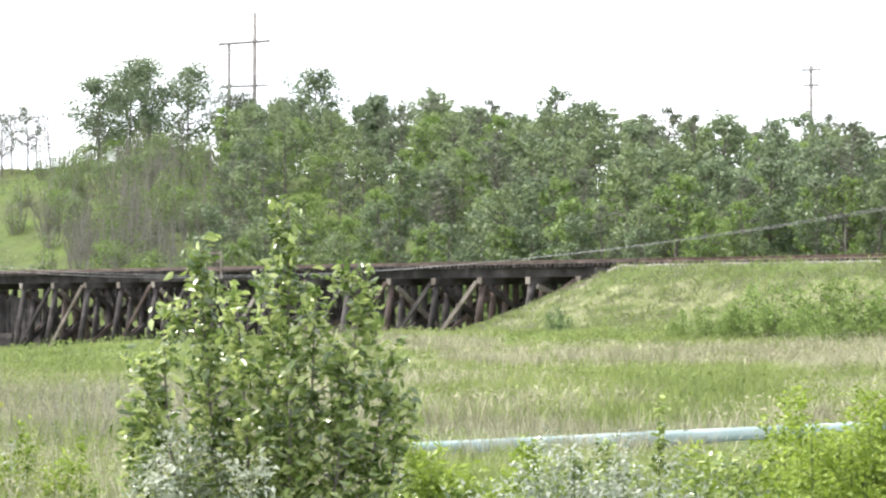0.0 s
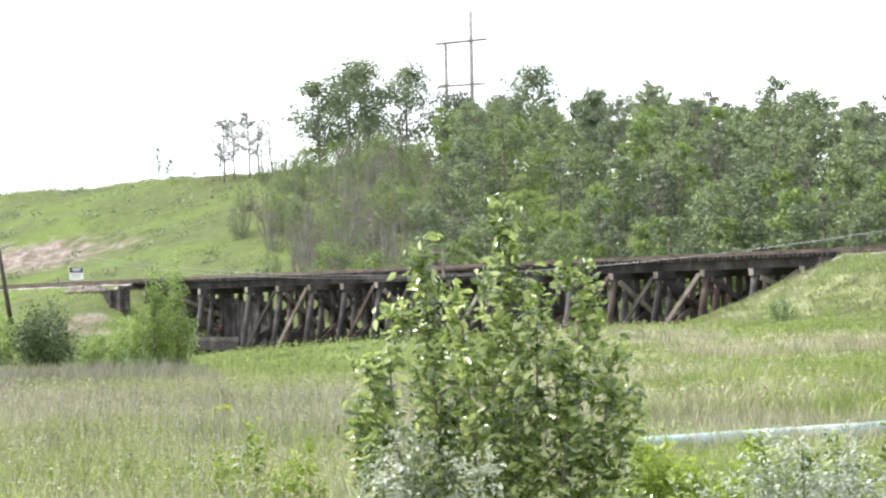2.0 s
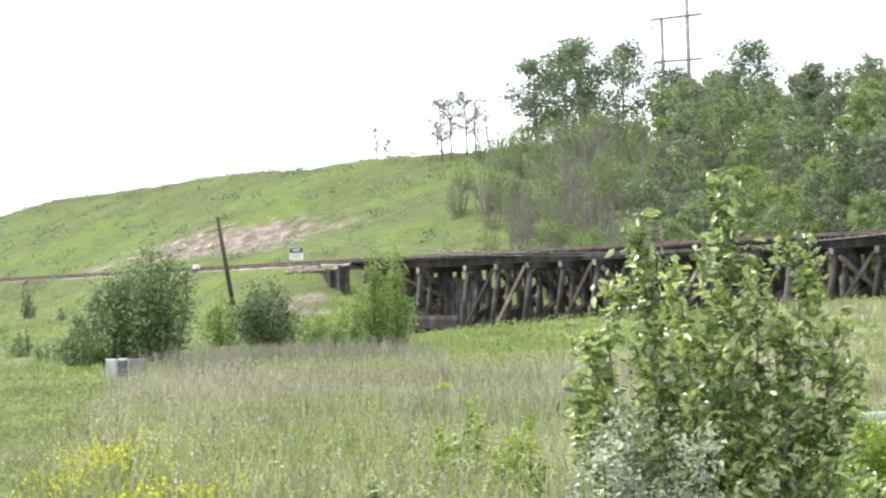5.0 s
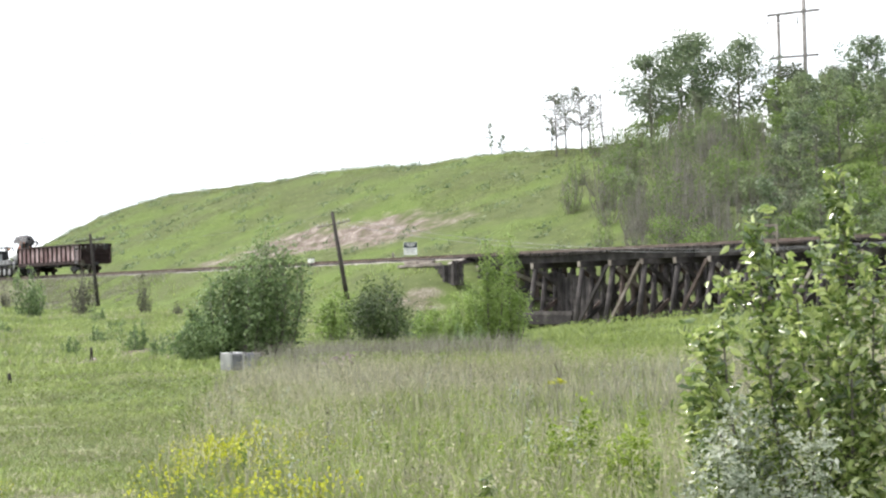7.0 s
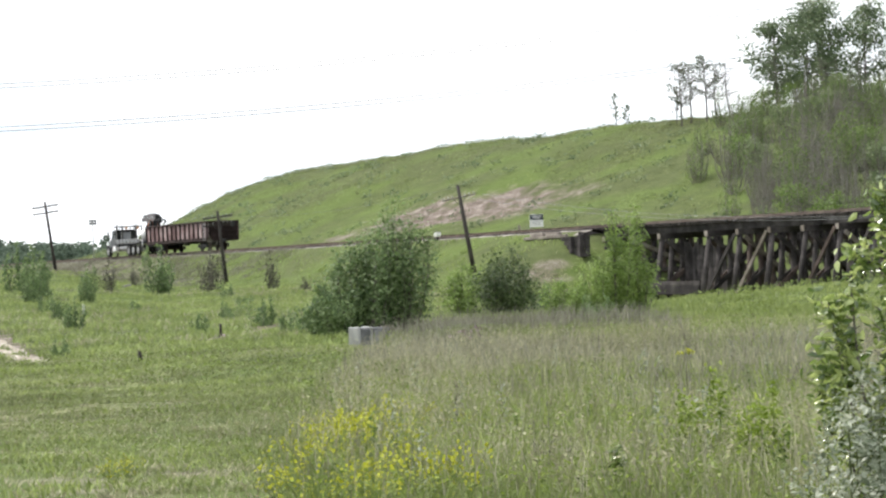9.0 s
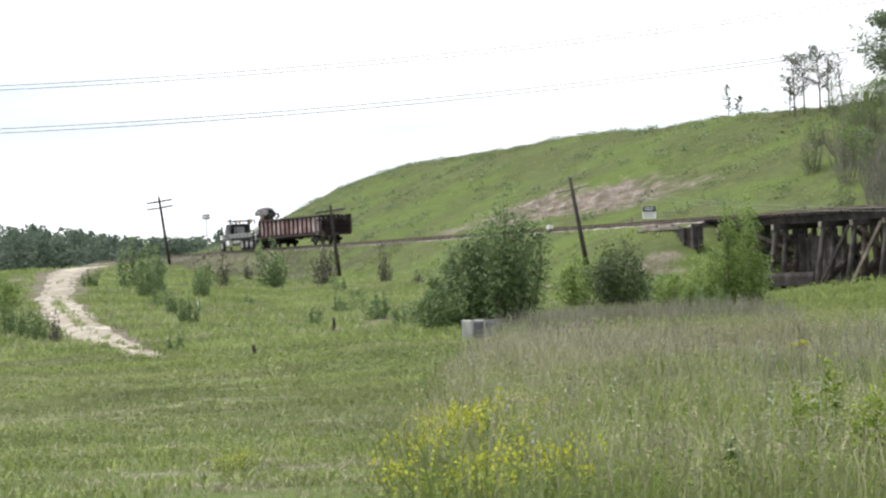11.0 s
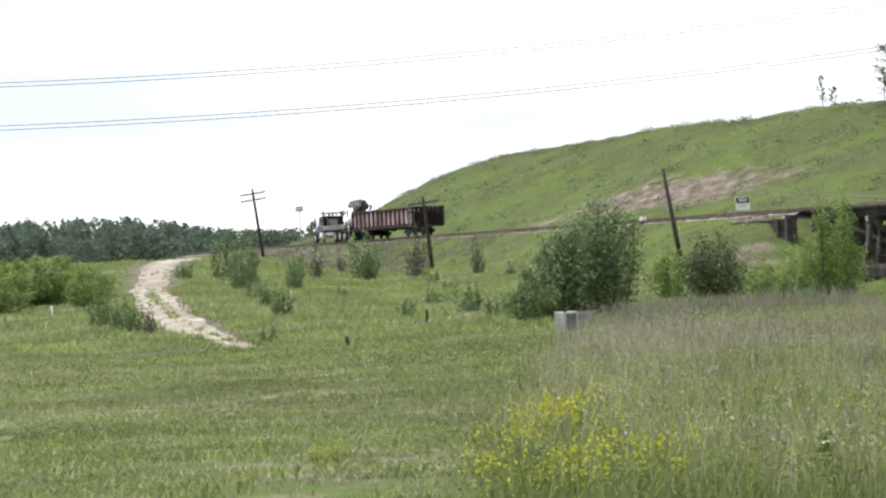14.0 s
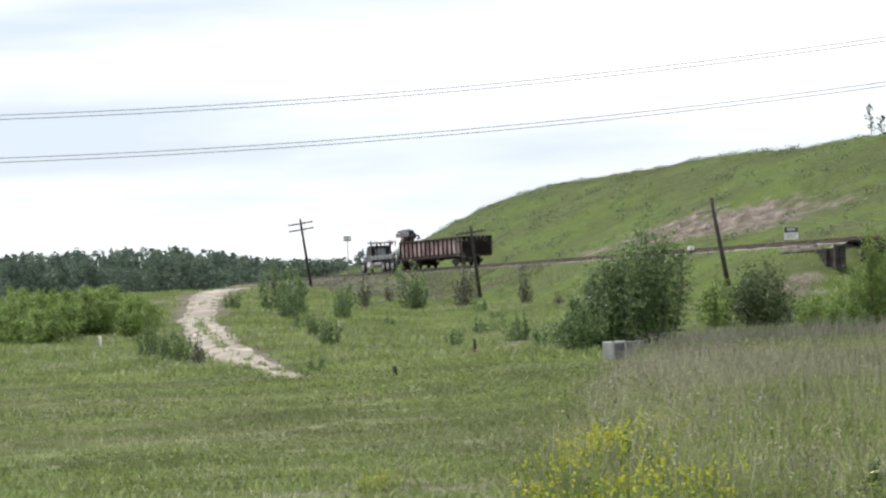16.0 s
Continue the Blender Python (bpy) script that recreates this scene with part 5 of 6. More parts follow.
# grey leafless thicket at the wood's edge
bare_a = shrub("bare_shrub", 4.4, 2.0, 160, 0.15, LEAF_D, 61, "grey leafless upright shrub stems at the wood's edge", 26, twig=TWIG, side=0.2)
bare_b = shrub("bare_shrub", 3.6, 2.2, 520, 0.17, LEAF_C, 62, "grey half-leafless shrub with yellow-green shoots at the wood's edge", 24, twig=TWIG, side=0.22)
rnd = random.Random(63)
first = True
for k in range(175):
    az = min(9.2, max(3.6, rnd.gauss(6.1, 1.2)))
    n = rnd.uniform(7.5, 40)
    # place along that bearing at the wanted distance behind the line
    v = polar(az, 1.0)
    d = (n + S0[0] * ACROSS[0] + S0[1] * ACROSS[1]) / (v[0] * ACROSS[0] + v[1] * ACROSS[1])
    x, y = polar(az, d)
    src = bare_a if rnd.random() < (0.75 if n < 20 else 0.4) else bare_b
    put_copy(src, x, y, rnd.uniform(0, 6.28), rnd.uniform(0.9, 1.25), rnd.uniform(0.85, 1.25), "bare shrubs")
for k in range(16):
    s_, n_ = rnd.uniform(-40, 25), rnd.uniform(11, 34)
    x, y = xy(s_, n_)
    put_copy(bare_a, x, y, rnd.uniform(0, 6.28), rnd.uniform(0.8, 1.1), rnd.uniform(1.3, 1.7), "bare shrubs")
put(bare_a, 7.6, 184)["group"] = "bare shrubs"
put(bare_b, 8.3, 186)["group"] = "bare shrubs"

# bushes in front of the line
GREEN_BUSH = "dense dark green willow bush growing in the grass"
bb = put(shrub("willow_bush", 3.9, 2.2, 8600, 0.13, LEAF_W, 71, GREEN_BUSH, 34, side=0.24, bare_low=0.02, spread=0.28, ragged=0.25, dome=0.3), 15.35, 83)
b1 = put(shrub("willow_bush", 3.3, 2.1, 7000, 0.13, LEAF_W, 72, GREEN_BUSH, 30, side=0.24, bare_low=0.02, spread=0.28, ragged=0.3, dome=0.4), 16.1, 82)
b2 = put(shrub("willow_bush", 1.9, 1.6, 4200, 0.125, LEAF_W, 73, GREEN_BUSH, 20, side=0.24, bare_low=0.02, spread=0.28, ragged=0.5), 16.85, 81)
b3 = put(shrub("hawthorn_bush", 2.45, 2.2, 6400, 0.11, LEAF_DARK, 74, "rounded dull dark green bush below the embankment", 30, side=0.26, bare_low=0.02, spread=0.25, ragged=0.4), 13.05, 92)
b4 = put(shrub("willow_bush", 2.2, 1.5, 2400, 0.12, LEAF_SAP, 75, "light green open bush below the embankment", 18, side=0.24, bare_low=0.03), 13.95, 95)
b5 = put(shrub("willow_bush", 1.45, 2.0, 3000, 0.11, LEAF_SAP, 76, "low light green bush below the embankment", 26, side=0.2, bare_low=0.02), 11.8, 85)
SAPLING = "bright green poplar saplings beside the trestle's end"
b6 = put(shrub("poplar_sapling", 4.05, 1.5, 4600, 0.105, LEAF_SAP, 77, SAPLING, 12, side=0.26, bare_low=0.03, spread=0.3, ragged=0.4, dome=0.5), 10.8, 86)
b7 = put(shrub("poplar_sapling", 3.75, 1.3, 4000, 0.105, LEAF_SAP, 78, SAPLING, 10, side=0.28, bare_low=0.03, spread=0.3, ragged=0.4, dome=0.5), 10.3, 87)
b8 = put(shrub("poplar_sapling", 2.5, 1.2, 2200, 0.1, LEAF_SAP, 79, SAPLING, 9, side=0.26, bare_low=0.03, spread=0.3, ragged=0.4, dome=0.5), 11.2, 85)
for o in (bb, b1, b2, b3, b4, b5, b6, b7, b8):
    o["group"] = "bushes below the embankment"

small = shrub("small_bush", 1.6, 1.5, 1700, 0.1, LEAF_W, 81, "small green bush on the railway bank", 14, side=0.24, bare_low=0.02, ragged=0.6)
small_dry = shrub("small_bush", 1.5, 1.2, 900, 0.085, LEAF_DULL, 82, "small half-bare grey-brown bush on the railway bank", 18, side=0.28, bare_low=0.05, ragged=0.55)
lowb = shrub("low_bush", 0.9, 1.1, 900, 0.085, LEAF_W, 83, "low green bush in the grass", 12, side=0.28, bare_low=0.02, ragged=0.6)
spots = ((23.25, 165, 0, 1.6), (22.8, 150, 0, 1.2), (23.05, 140, 0, 0.9), (21.45, 178, 1, 1.05), (21.85, 172, 0, 0.85), (21.85, 140, 0, 0.7),
         (20.42, 182, 0, 1.7), (19.28, 188, 1, 1.6), (18.0, 190, 1, 1.1), (22.18, 98, 0, 0.62), (22.55, 112, 0, 0.5), (22.75, 125, 2, 0.7), (22.5, 74, 2, 0.5),
         (19.0, 165, 2, 0.8), (20.9, 130, 2, 0.5), (18.9, 112, 2, 0.8), (19.6, 95, 2, 0.6), (18.3, 98, 2, 0.9), (17.6, 88, 2, 0.8), (25.6, 92, 0, 0.55), (25.3, 90, 0, 0.45), (25.0, 88, 1, 0.5), (26.0, 95, 0, 0.6),
         (20.9, 210, 1, 0.7), (12.5, 98, 2, 1.1), (-2.46, 114, 2, 1.0), (11.2, 80, 2, 0.8))
src = (small, small_dry, lowb)
for i, (az, d, k, sc) in enumerate(spots):
    x, y = polar(az, d)
    put_copy(src[k], x, y, i * 1.7, sc * 1.0, sc * 1.85 * (0.9 + 0.2 * (i % 3) / 2), "small bushes on the bank", 0.02)
put(small, 24.2, 172, 0.4, 0.9)["group"] = "small bushes on the bank"
put(small_dry, 17.3, 175, 0.9, 0.8)["group"] = "small bushes on the bank"
put(lowb, 18.6, 140, 0.9, 0.8)["group"] = "small bushes on the bank"

# willow thicket beside the dirt track
wk = shrub("willow_thicket", 2.7, 2.6, 4000, 0.14, LEAF_SAP, 91, "bright green willow thicket beside the dirt track", 30, side=0.18, ragged=0.45)
rnd = random.Random(92)
for k in range(56):
    az = 26.0 + 6.0 * rnd.random()
    d = rnd.uniform(112, 170) + (az - 26) * 2
    x, y = polar(az, d)
    put_copy(wk, x, y, rnd.uniform(0, 6), rnd.uniform(0.9, 1.3), rnd.uniform(0.7, 1.0), "willow thickets", 0.05)
put(wk, 26.2, 118, 0, 0.8)["group"] = "willow thickets"

# shrubs on the near bank, towards the right
rb = shrub("bank_shrub", 1.9, 2.0, 1700, 0.11, LEAF_SAP, 95, "green shrub on the railway embankment", 18, side=0.22, ragged=0.5)
for i, (az, d, sc) in enumerate(((-6.4, 104, 1.0), (-7.1, 103, 1.05), (-5.6, 104, 0.65), (-5.0, 105, 0.55), (-7.9, 103, 1.1), (-8.6, 103, 1.15), (-9.3, 102, 1.2), (-6.0, 103, 0.5), (-8.2, 99, 0.7), (-10.2, 100, 1.2))):
    x, y = polar(az, d)
    put_copy(rb, x, y, i * 2.1, sc * 1.25, sc * 1.3, "shrubs on the embankment", 0.05)
put(rb, -7.5, 101, 1, 0.8)["group"] = "shrubs on the embankment"


def far_woods():
    """A distant belt of trees; crowns of leaf clumps on short trunks."""
    rs = np.random.RandomState(7)
    pos = []
    bm = bmesh.new()
    for k in range(520):
        az = rs.uniform(20.5, 34) if k % 5 else rs.uniform(20.5, 29)
        d = rs.uniform(400, 500)
        top = 2 + d * math.tan(radians(0.42 + 0.75 * float(step(20.8, 26.0, az)) + rs.uniform(-0.22, 0.1)))
        x, y = polar(az, d)
        g = gz(x, y)
        h = max(4.0, top - g)
        tube_bm(bm, [(x, y, g - 0.5), (x, y, g + h * 0.6)], [0.12, 0.05], 4, False)
        m = 300
        u = rs.uniform(0, 1, m)
        wide = rs.uniform(2.0, 3.3)
        rad = wide * np.sin(np.pi * np.clip(u * 0.82 + 0.15, 0, 1)) ** rs.uniform(0.5, 1.1) * rs.uniform(0.3, 1, m) ** 0.5 * (0.75 + 0.35 * np.sin(u * rs.uniform(14, 24)))
        a = rs.uniform(0, 2 * np.pi, m)
        pos.append(np.stack([x + rad * np.cos(a), y + rad * np.sin(a), g + h * (0.08 + 0.92 * u) + rs.normal(0, 0.2, m)], 1))
    t = thing("far_woods", Matrix(), "distant belt of dark green mixed trees", "woods", kind="stuff")
    part("trunk_mass", bm, BARK, t)
    leaf_mesh("crown_mass", np.concatenate(pos), 0.65, LEAF_HAZED, t, 8)


far_woods()

# ---- bushes near the camera ----
def poplar_bush():
    """Young balsam poplar: upright stems with glossy leaves."""
    rnd = random.Random(101)
    t = thing("poplar_bush", Matrix(), "young balsam poplar bush with glossy green leaves among weeds", "bush")
    D = 15.0
    bx, by = polar(3.75, D)
    g = gz(bx, by)
    t.matrix_basis = Matrix.Translation((bx, by, g)) @ Matrix.Rotation(radians(3.75), 4, "Z")
    # tips: sideways, depth, height
    tips = [(0.13, 0.0, 2.56), (-0.36, 0.1, 2.34), (0.5, -0.05, 2.24), (-0.56, 0.0, 2.02), (0.70, 0.05, 1.78), (0.28, 0.2, 2.08), (-0.16, -0.15, 2.12),
            (0.02, 0.25, 2.2), (-0.68, -0.1, 1.72), (0.44, -0.2, 1.78), (-0.3, 0.3, 1.72), (0.78, -0.1, 1.5), (-0.74, 0.15, 1.42), (0.14, -0.3, 1.7)]
    tw, bm = [], bmesh.new()
    for i, (a, b, h) in enumerate(tips):
        tip = Vector((a, b, h))
        foot = Vector((a * 0.25, b * 0.3, -0.1))
        bow = Vector((a * 0.16 + rnd.uniform(-0.05, 0.05), rnd.uniform(-0.05, 0.05), 0))
        spine = [foot.lerp(tip, q) + bow * math.sin(q * math.pi) for q in [k / 8 for k in range(9)]]
        tube_bm(bm, spine, [0.017 - 0.0135 * k / 8 for k in range(9)], 6)
        m = 62 if i < 3 else 34
        for k in range(m):
            q = 0.16 + 0.83 * (k + rnd.random()) / m
            sg = min(7, int(q * 8))
            p = spine[sg].lerp(spine[sg + 1], q * 8 - sg)
            ang = rnd.uniform(0, math.tau)
            ln = (0.40 - 0.31 * q) * rnd.uniform(0.35, 1.25)
            e = p + Vector((math.cos(ang) * ln, math.sin(ang) * ln, ln * rnd.uniform(0.2, 1.0)))
            tube_bm(bm, [p, e], [0.004, 0.0018], 4, False)
            tw.append((p, e))
    part("branchwork", bm, BARK, t)
    rs = np.random.RandomState(102)
    n = 10000
    P, E = np.array([w[0] for w in tw]), np.array([w[1] for w in tw])
    ids = rs.randint(0, len(tw), n)
    q = rs.uniform(0.1, 1.1, n)
    pos = P[ids] + (E - P)[ids] * q[:, None] + rs.normal(size=(n, 3)) * 0.035
    leaf_mesh("foliage", pos, 0.066, LEAF_NEAR, t, 103, full=True, ratio=0.48, flat=0.25, droop=0.25)


poplar_bush()
GREEN_STEM = material("green_stem", [(0.05, 0.07, 0.025), (0.09, 0.11, 0.045), (0.14, 0.15, 0.07)], 3.0, 0.7)
near = (
    # az, d, height, width, leaves, leaf, material, stems, label
    (5.6, 14.6, 1.05, 0.8, 1500, 0.034, LEAF_SILVER, 26, "silver-leaved shrub at the poplar bush's foot"),
    (3.7, 14.2, 0.98, 0.6, 1000, 0.034, LEAF_SILVER, 20, "silver-leaved shrub at the poplar bush's foot"),
    (1.9, 15.4, 0.85, 0.7, 1100, 0.05, LEAF_NEAR, 18, "dark glossy green shrub among the weeds"),
    (0.3, 17.5, 0.85, 1.1, 2300, 0.045, LEAF_LIME, 22, "yellow-green shrub among the weeds"),
    (-1.3, 18.0, 0.88, 1.2, 2600, 0.045, LEAF_LIME, 20, "yellow-green shrub among the weeds"),
    (-2.7, 20.0, 1.2, 0.8, 1300, 0.05, LEAF_NEAR, 16, "open green shrub among the weeds"),
    (-2.4, 17.0, 0.86, 1.1, 1900, 0.034, LEAF_SILVER, 30, "silver-leaved shrub among the weeds"),
    (-4.2, 17.2, 0.84, 1.1, 1500, 0.034, LEAF_SILVER, 30, "silver-leaved shrub among the weeds"),
    (-5.5, 17.5, 0.82, 0.9, 1300, 0.04, LEAF_LIME, 24, "yellow-green shrub among the weeds"),
    (-4.45, 18.5, 1.0, 0.35, 160, 0.06, LEAF_NEAR, 4, "thin poplar sucker with glossy leaves"),
    (-5.0, 19.0, 0.92, 0.3, 130, 0.055, LEAF_NEAR, 4, "thin poplar sucker with glossy leaves"),
    (-7.4, 19.0, 1.02, 1.2, 3400, 0.042, LEAF_LIME, 30, "bright yellow-green shrub among the weeds"),
    (-9.2, 19.0, 1.06, 1.3, 3600, 0.042, LEAF_LIME, 30, "bright yellow-green shrub among the weeds"),
    (-8.3, 17.0, 0.98, 1.2, 2600, 0.042, LEAF_LIME, 26, "bright yellow-green shrub among the weeds"),
    (-8.0, 14.8, 0.8, 0.25, 120, 0.05, LEAF_NEAR, 4, "thin poplar sucker with glossy leaves"),
    (-6.0, 16.6, 0.82, 0.9, 1300, 0.045, LEAF_NEAR, 20, "dark glossy green shrub among the weeds"),
    (-0.6, 16.4, 0.78, 0.9, 1200, 0.045, LEAF_NEAR, 20, "dark glossy green shrub among the weeds"),
    (7.9, 22.0, 0.75, 0.5, 420, 0.04, LEAF_LIME, 10, "small yellow-green shrub among the tall grass"),
    (9.1, 24.0, 0.72, 0.7, 500, 0.04, LEAF_LIME, 12, "small yellow-green shrub among the tall grass"),
    (2.3, 15.8, 0.9, 0.9, 1100, 0.05, LEAF_NEAR, 18, "dark glossy green shrub among the weeds"),
    (11.2, 20.5, 0.6, 0.4, 220, 0.04, LEAF_NEAR, 8, "small dark green weed in the tall grass"),
)
for i, (az, d, h, w, n, lf, mat, st, lab) in enumerate(near):
    ob = put(shrub("weed_shrub", h * 1.4, w * 1.2, int(n * 2.9), lf * 1.12, mat, 200 + i, lab, max(4, int(st * 0.6)), full=True, side=0.3, spread=0.14, twig=GREEN_STEM), az, d, i)
    ob["group"] = "shrubs among the weeds"


# ---- grass ----
GRASS = material("grass_blade", [(0.112, 0.138, 0.046), (0.198, 0.242, 0.085), (0.305, 0.345, 0.148)], 0.25, 0.6, bump=0, random_by="island", spread=0.35, spec=0.25, translucent=0.3, upright=0.75)
HILL_GRASS = material("hill_grass_blade", [(0.058, 0.072, 0.028), (0.085, 0.103, 0.04), (0.118, 0.136, 0.058)], 0.2, 0.6, bump=0, random_by="island", spread=0.15, spec=0.2, translucent=0.3, upright=0.85)
GRASS_BRIGHT = material("lush_grass_blade", [(0.12, 0.168, 0.036), (0.215, 0.28, 0.07), (0.33, 0.405, 0.125)], 0.25, 0.6, bump=0, random_by="island", spread=0.3, spec=0.25, translucent=0.3, upright=0.75)
SLOPE_GRASS = material("slope_grass_blade", [(0.13, 0.185, 0.045), (0.235, 0.31, 0.085), (0.35, 0.43, 0.15)], 0.25, 0.6, bump=0, random_by="island", spread=0.3, spec=0.25, translucent=0.3, upright=0.8)
STRAW = material("straw_blade", [(0.2, 0.195, 0.11), (0.34, 0.335, 0.205), (0.5, 0.485, 0.33)], 0.25, 0.7, bump=0, random_by="island", spread=0.35, spec=0.2, translucent=0.2, upright=0.7)
WEED = material("brown_weed_stem", [(0.12, 0.115, 0.08), (0.2, 0.195, 0.14), (0.31, 0.3, 0.23)], 0.25, 0.8, bump=0, random_by="island", spread=0.35, spec=0.2, translucent=0.15, upright=0.6)
BLOSSOM = material("yellow_blossom", [(0.34, 0.36, 0.02), (0.5, 0.52, 0.04), (0.64, 0.65, 0.08)], 3, 0.6, bump=0, random_by="island", translucent=0.3)
PINK = material("pink_thistle", [(0.26, 0.2, 0.21), (0.40, 0.32, 0.33)], 3, 0.7, bump=0, random_by="island")


def blades(name, xs, ys, h, w, mat, label, seed, lean=0.35, parent=None):
    """Bent grass blades, two tapering pieces each, joined into one mesh."""
    rs = np.random.RandomState(seed)
    n = len(xs)
    zs = ground(xs, ys) - 0.02
    H = h * rs.uniform(0.5, 1.25, n)
    W = w * rs.uniform(0.7, 1.4, n)
    a = rs.uniform(0, 2 * np.pi, n)
    b = rs.uniform(0, 2 * np.pi, n)
    ln = H * lean * rs.uniform(0.2, 1.3, n)
    dx, dy = np.cos(a), np.sin(a)
    sx, sy = np.cos(b) * W / 2, np.sin(b) * W / 2
    base = np.stack([xs, ys, zs], 1)
    mid = base + np.stack([dx * ln * 0.3, dy * ln * 0.3, H * 0.55], 1)
    tip = base + np.stack([dx * ln, dy * ln, H * 0.98], 1)
    sd = np.stack([sx, sy, 0 * sx], 1)
    v = np.stack([base - sd * 0.8, base + sd * 0.8, mid + sd, mid - sd, tip], 1).reshape(-1, 3)
    k = np.arange(n) * 5
    loops = np.stack([k, k + 1, k + 2, k + 3, k + 3, k + 2, k + 4], 1).ravel()
    starts = (np.arange(n)[:, None] * 7 + np.array([0, 4])[None, :]).ravel()
    me = bpy.data.meshes.new(name)
    me.vertices.add(len(v))
    me.vertices.foreach_set("co", v.astype(np.float32).ravel())
    me.loops.add(len(loops))
    me.loops.foreach_set("vertex_index", loops.astype(np.int32))
    me.polygons.add(len(starts))
    me.polygons.foreach_set("loop_start", starts.astype(np.int32))
    me.materials.append(mat)
    me.update(calc_edges=True)
    ob = new(name, me)
    if label:
        tagged(ob, label, "grass", kind="stuff")
    return ob


def sector(n, az0, az1, d0, d1, seed, clump=0.0, power=2.0):
    rs = np.random.RandomState(seed)
    if clump:
        m = max(1, n // 14)
        az = rs.uniform(az0, az1, m)
        d = (rs.uniform(0, 1, m) * (d1 ** power - d0 ** power) + d0 ** power) ** (1 / power)
        x, y = -d * np.sin(np.radians(az)), d * np.cos(np.radians(az))
        x, y = np.repeat(x, 14), np.repeat(y, 14)
        return x + rs.normal(0, clump, len(x)), y + rs.normal(0, clump, len(y))
    az = rs.uniform(az0, az1, n)
    d = (rs.uniform(0, 1, n) * (d1 ** power - d0 ** power) + d0 ** power) ** (1 / power)
    return -d * np.sin(np.radians(az)), d * np.cos(np.radians(az))


def strip(n, s0, s1, n0, n1, seed, clump=0.0):
    rs = np.random.RandomState(seed)
    m = n // 12 if clump else n
    s, q = rs.uniform(s0, s1, m), rs.uniform(n0, n1, m)
    x, y = xy(s, q)
    if clump:
        x, y = np.repeat(x, 12) + rs.normal(0, clump, m * 12), np.repeat(y, 12) + rs.normal(0, clump, m * 12)
    return x, y


def thin(x, y, keep):
    k = keep(x, y)
    return x[k], y[k]


def azd(x, y):
    return np.degrees(np.arctan2(-x, y)), np.hypot(x, y)


def patchy(x, y, scale, cut, seed):
    """True inside patches of a smooth wandering pattern."""
    q = np.sin(x * scale + seed) + np.sin(y * scale * 1.3 + seed * 2) + np.sin((x + y) * scale * 0.7 + seed * 3) + np.sin((x - y) * scale * 1.9 + seed)
    return q > cut


def tall_side(x, y):
    az, d = azd(x, y)
    return az < 17.7 - (d - 22) * 0.05 + 0.35 * np.sin(d * 0.5) + 0.25 * np.sin(d * 1.7)


def worn(x, y):
    """Where the field is trodden and bare."""
    az, d = azd(x, y)
    q = np.exp(-((az - 22.0) / 2.6) ** 2 - ((d - 26) / 6) ** 2) + 0.8 * np.exp(-((az - 21.0) / 1.2) ** 2 - ((d - 52) / 3) ** 2)
    q = q + 0.75 * patchy(x, y, 0.8, 2.1, 21)
    return q + 0.22 * np.sin(x * 2.1 + y) + 0.22 * np.sin(y * 2.7 - x * 1.3) > 0.62


def clear(x, y):
    o = off_track(x, y)
    w = np.interp(np.hypot(x, y), [h[0] for h in TRACK_HALF], [h[1] for h in TRACK_HALF])
    edge = w * (0.9 + 0.2 * np.sin(x * 1.7 + y) + 0.18 * np.sin(y * 2.9 - x))
    return ((o > edge) & (off_edge(x, y) > 0.35)) | ((o < w * 0.24) & (np.sin(x * 3 + y * 0.4) > -0.5))


# short field turf
x, y = thin(*sector(100000, 14, 31, 18, 50, 301, 0.09), lambda a, b: ~tall_side(a, b) & ~worn(a, b))
blades("field_grass", x, y, 0.08, 0.011, GRASS, "short green field grass", 1, 0.9)
x, y = thin(*sector(90000, 12, 31, 42, 84, 302, 0.14), lambda a, b: ~tall_side(a, b) & clear(a, b) & ~worn(a, b))
blades("field_grass", x, y, 0.11, 0.018, GRASS, "short green field grass", 2, 0.9)
x, y = thin(*sector(42000, 14, 31, 18, 80, 303, 0.2), lambda a, b: ~tall_side(a, b) & clear(a, b) & patchy(a, b, 0.5, 0.5, 1))
blades("lush_grass", x, y, 0.13, 0.018, GRASS_BRIGHT, "brighter lush grass tufts in the field", 3, 0.9)
x, y = thin(*sector(44000, 14, 31, 18, 75, 304, 0.12), lambda a, b: ~tall_side(a, b) & clear(a, b) & patchy(a, b, 0.35, -0.3, 5))
blades("dry_grass", x, y, 0.09, 0.012, STRAW, "dry straw in the short grass", 4, 1.0)
# tall weeds and grass
x, y = thin(*sector(80000, -11, 18, 17, 42, 305, 0.10), lambda a, b: tall_side(a, b) & ((azd(a, b)[0] > 2.2) | (azd(a, b)[1] < 21)))
blades("tall_grass", x, y, 0.46, 0.009, GRASS_BRIGHT, "tall green grass among weeds", 5, 0.5)
x, y = thin(*sector(70000, -11, 17.5, 36, 80, 306, 0.16), lambda a, b: tall_side(a, b) & ((azd(a, b)[0] > 2.2) | (azd(a, b)[1] > 47)))
blades("tall_grass", x, y, 0.4, 0.014, GRASS_BRIGHT, "tall green grass below the trestle", 6, 0.55)
x, y = thin(*sector(52000, 1, 18, 19, 58, 307, 0.16), lambda a, b: tall_side(a, b) & patchy(a, b, 0.6, -0.5, 2))
blades("straw_grass", x, y, 0.58, 0.008, STRAW, "tall pale straw grass with seed heads", 7, 0.4)
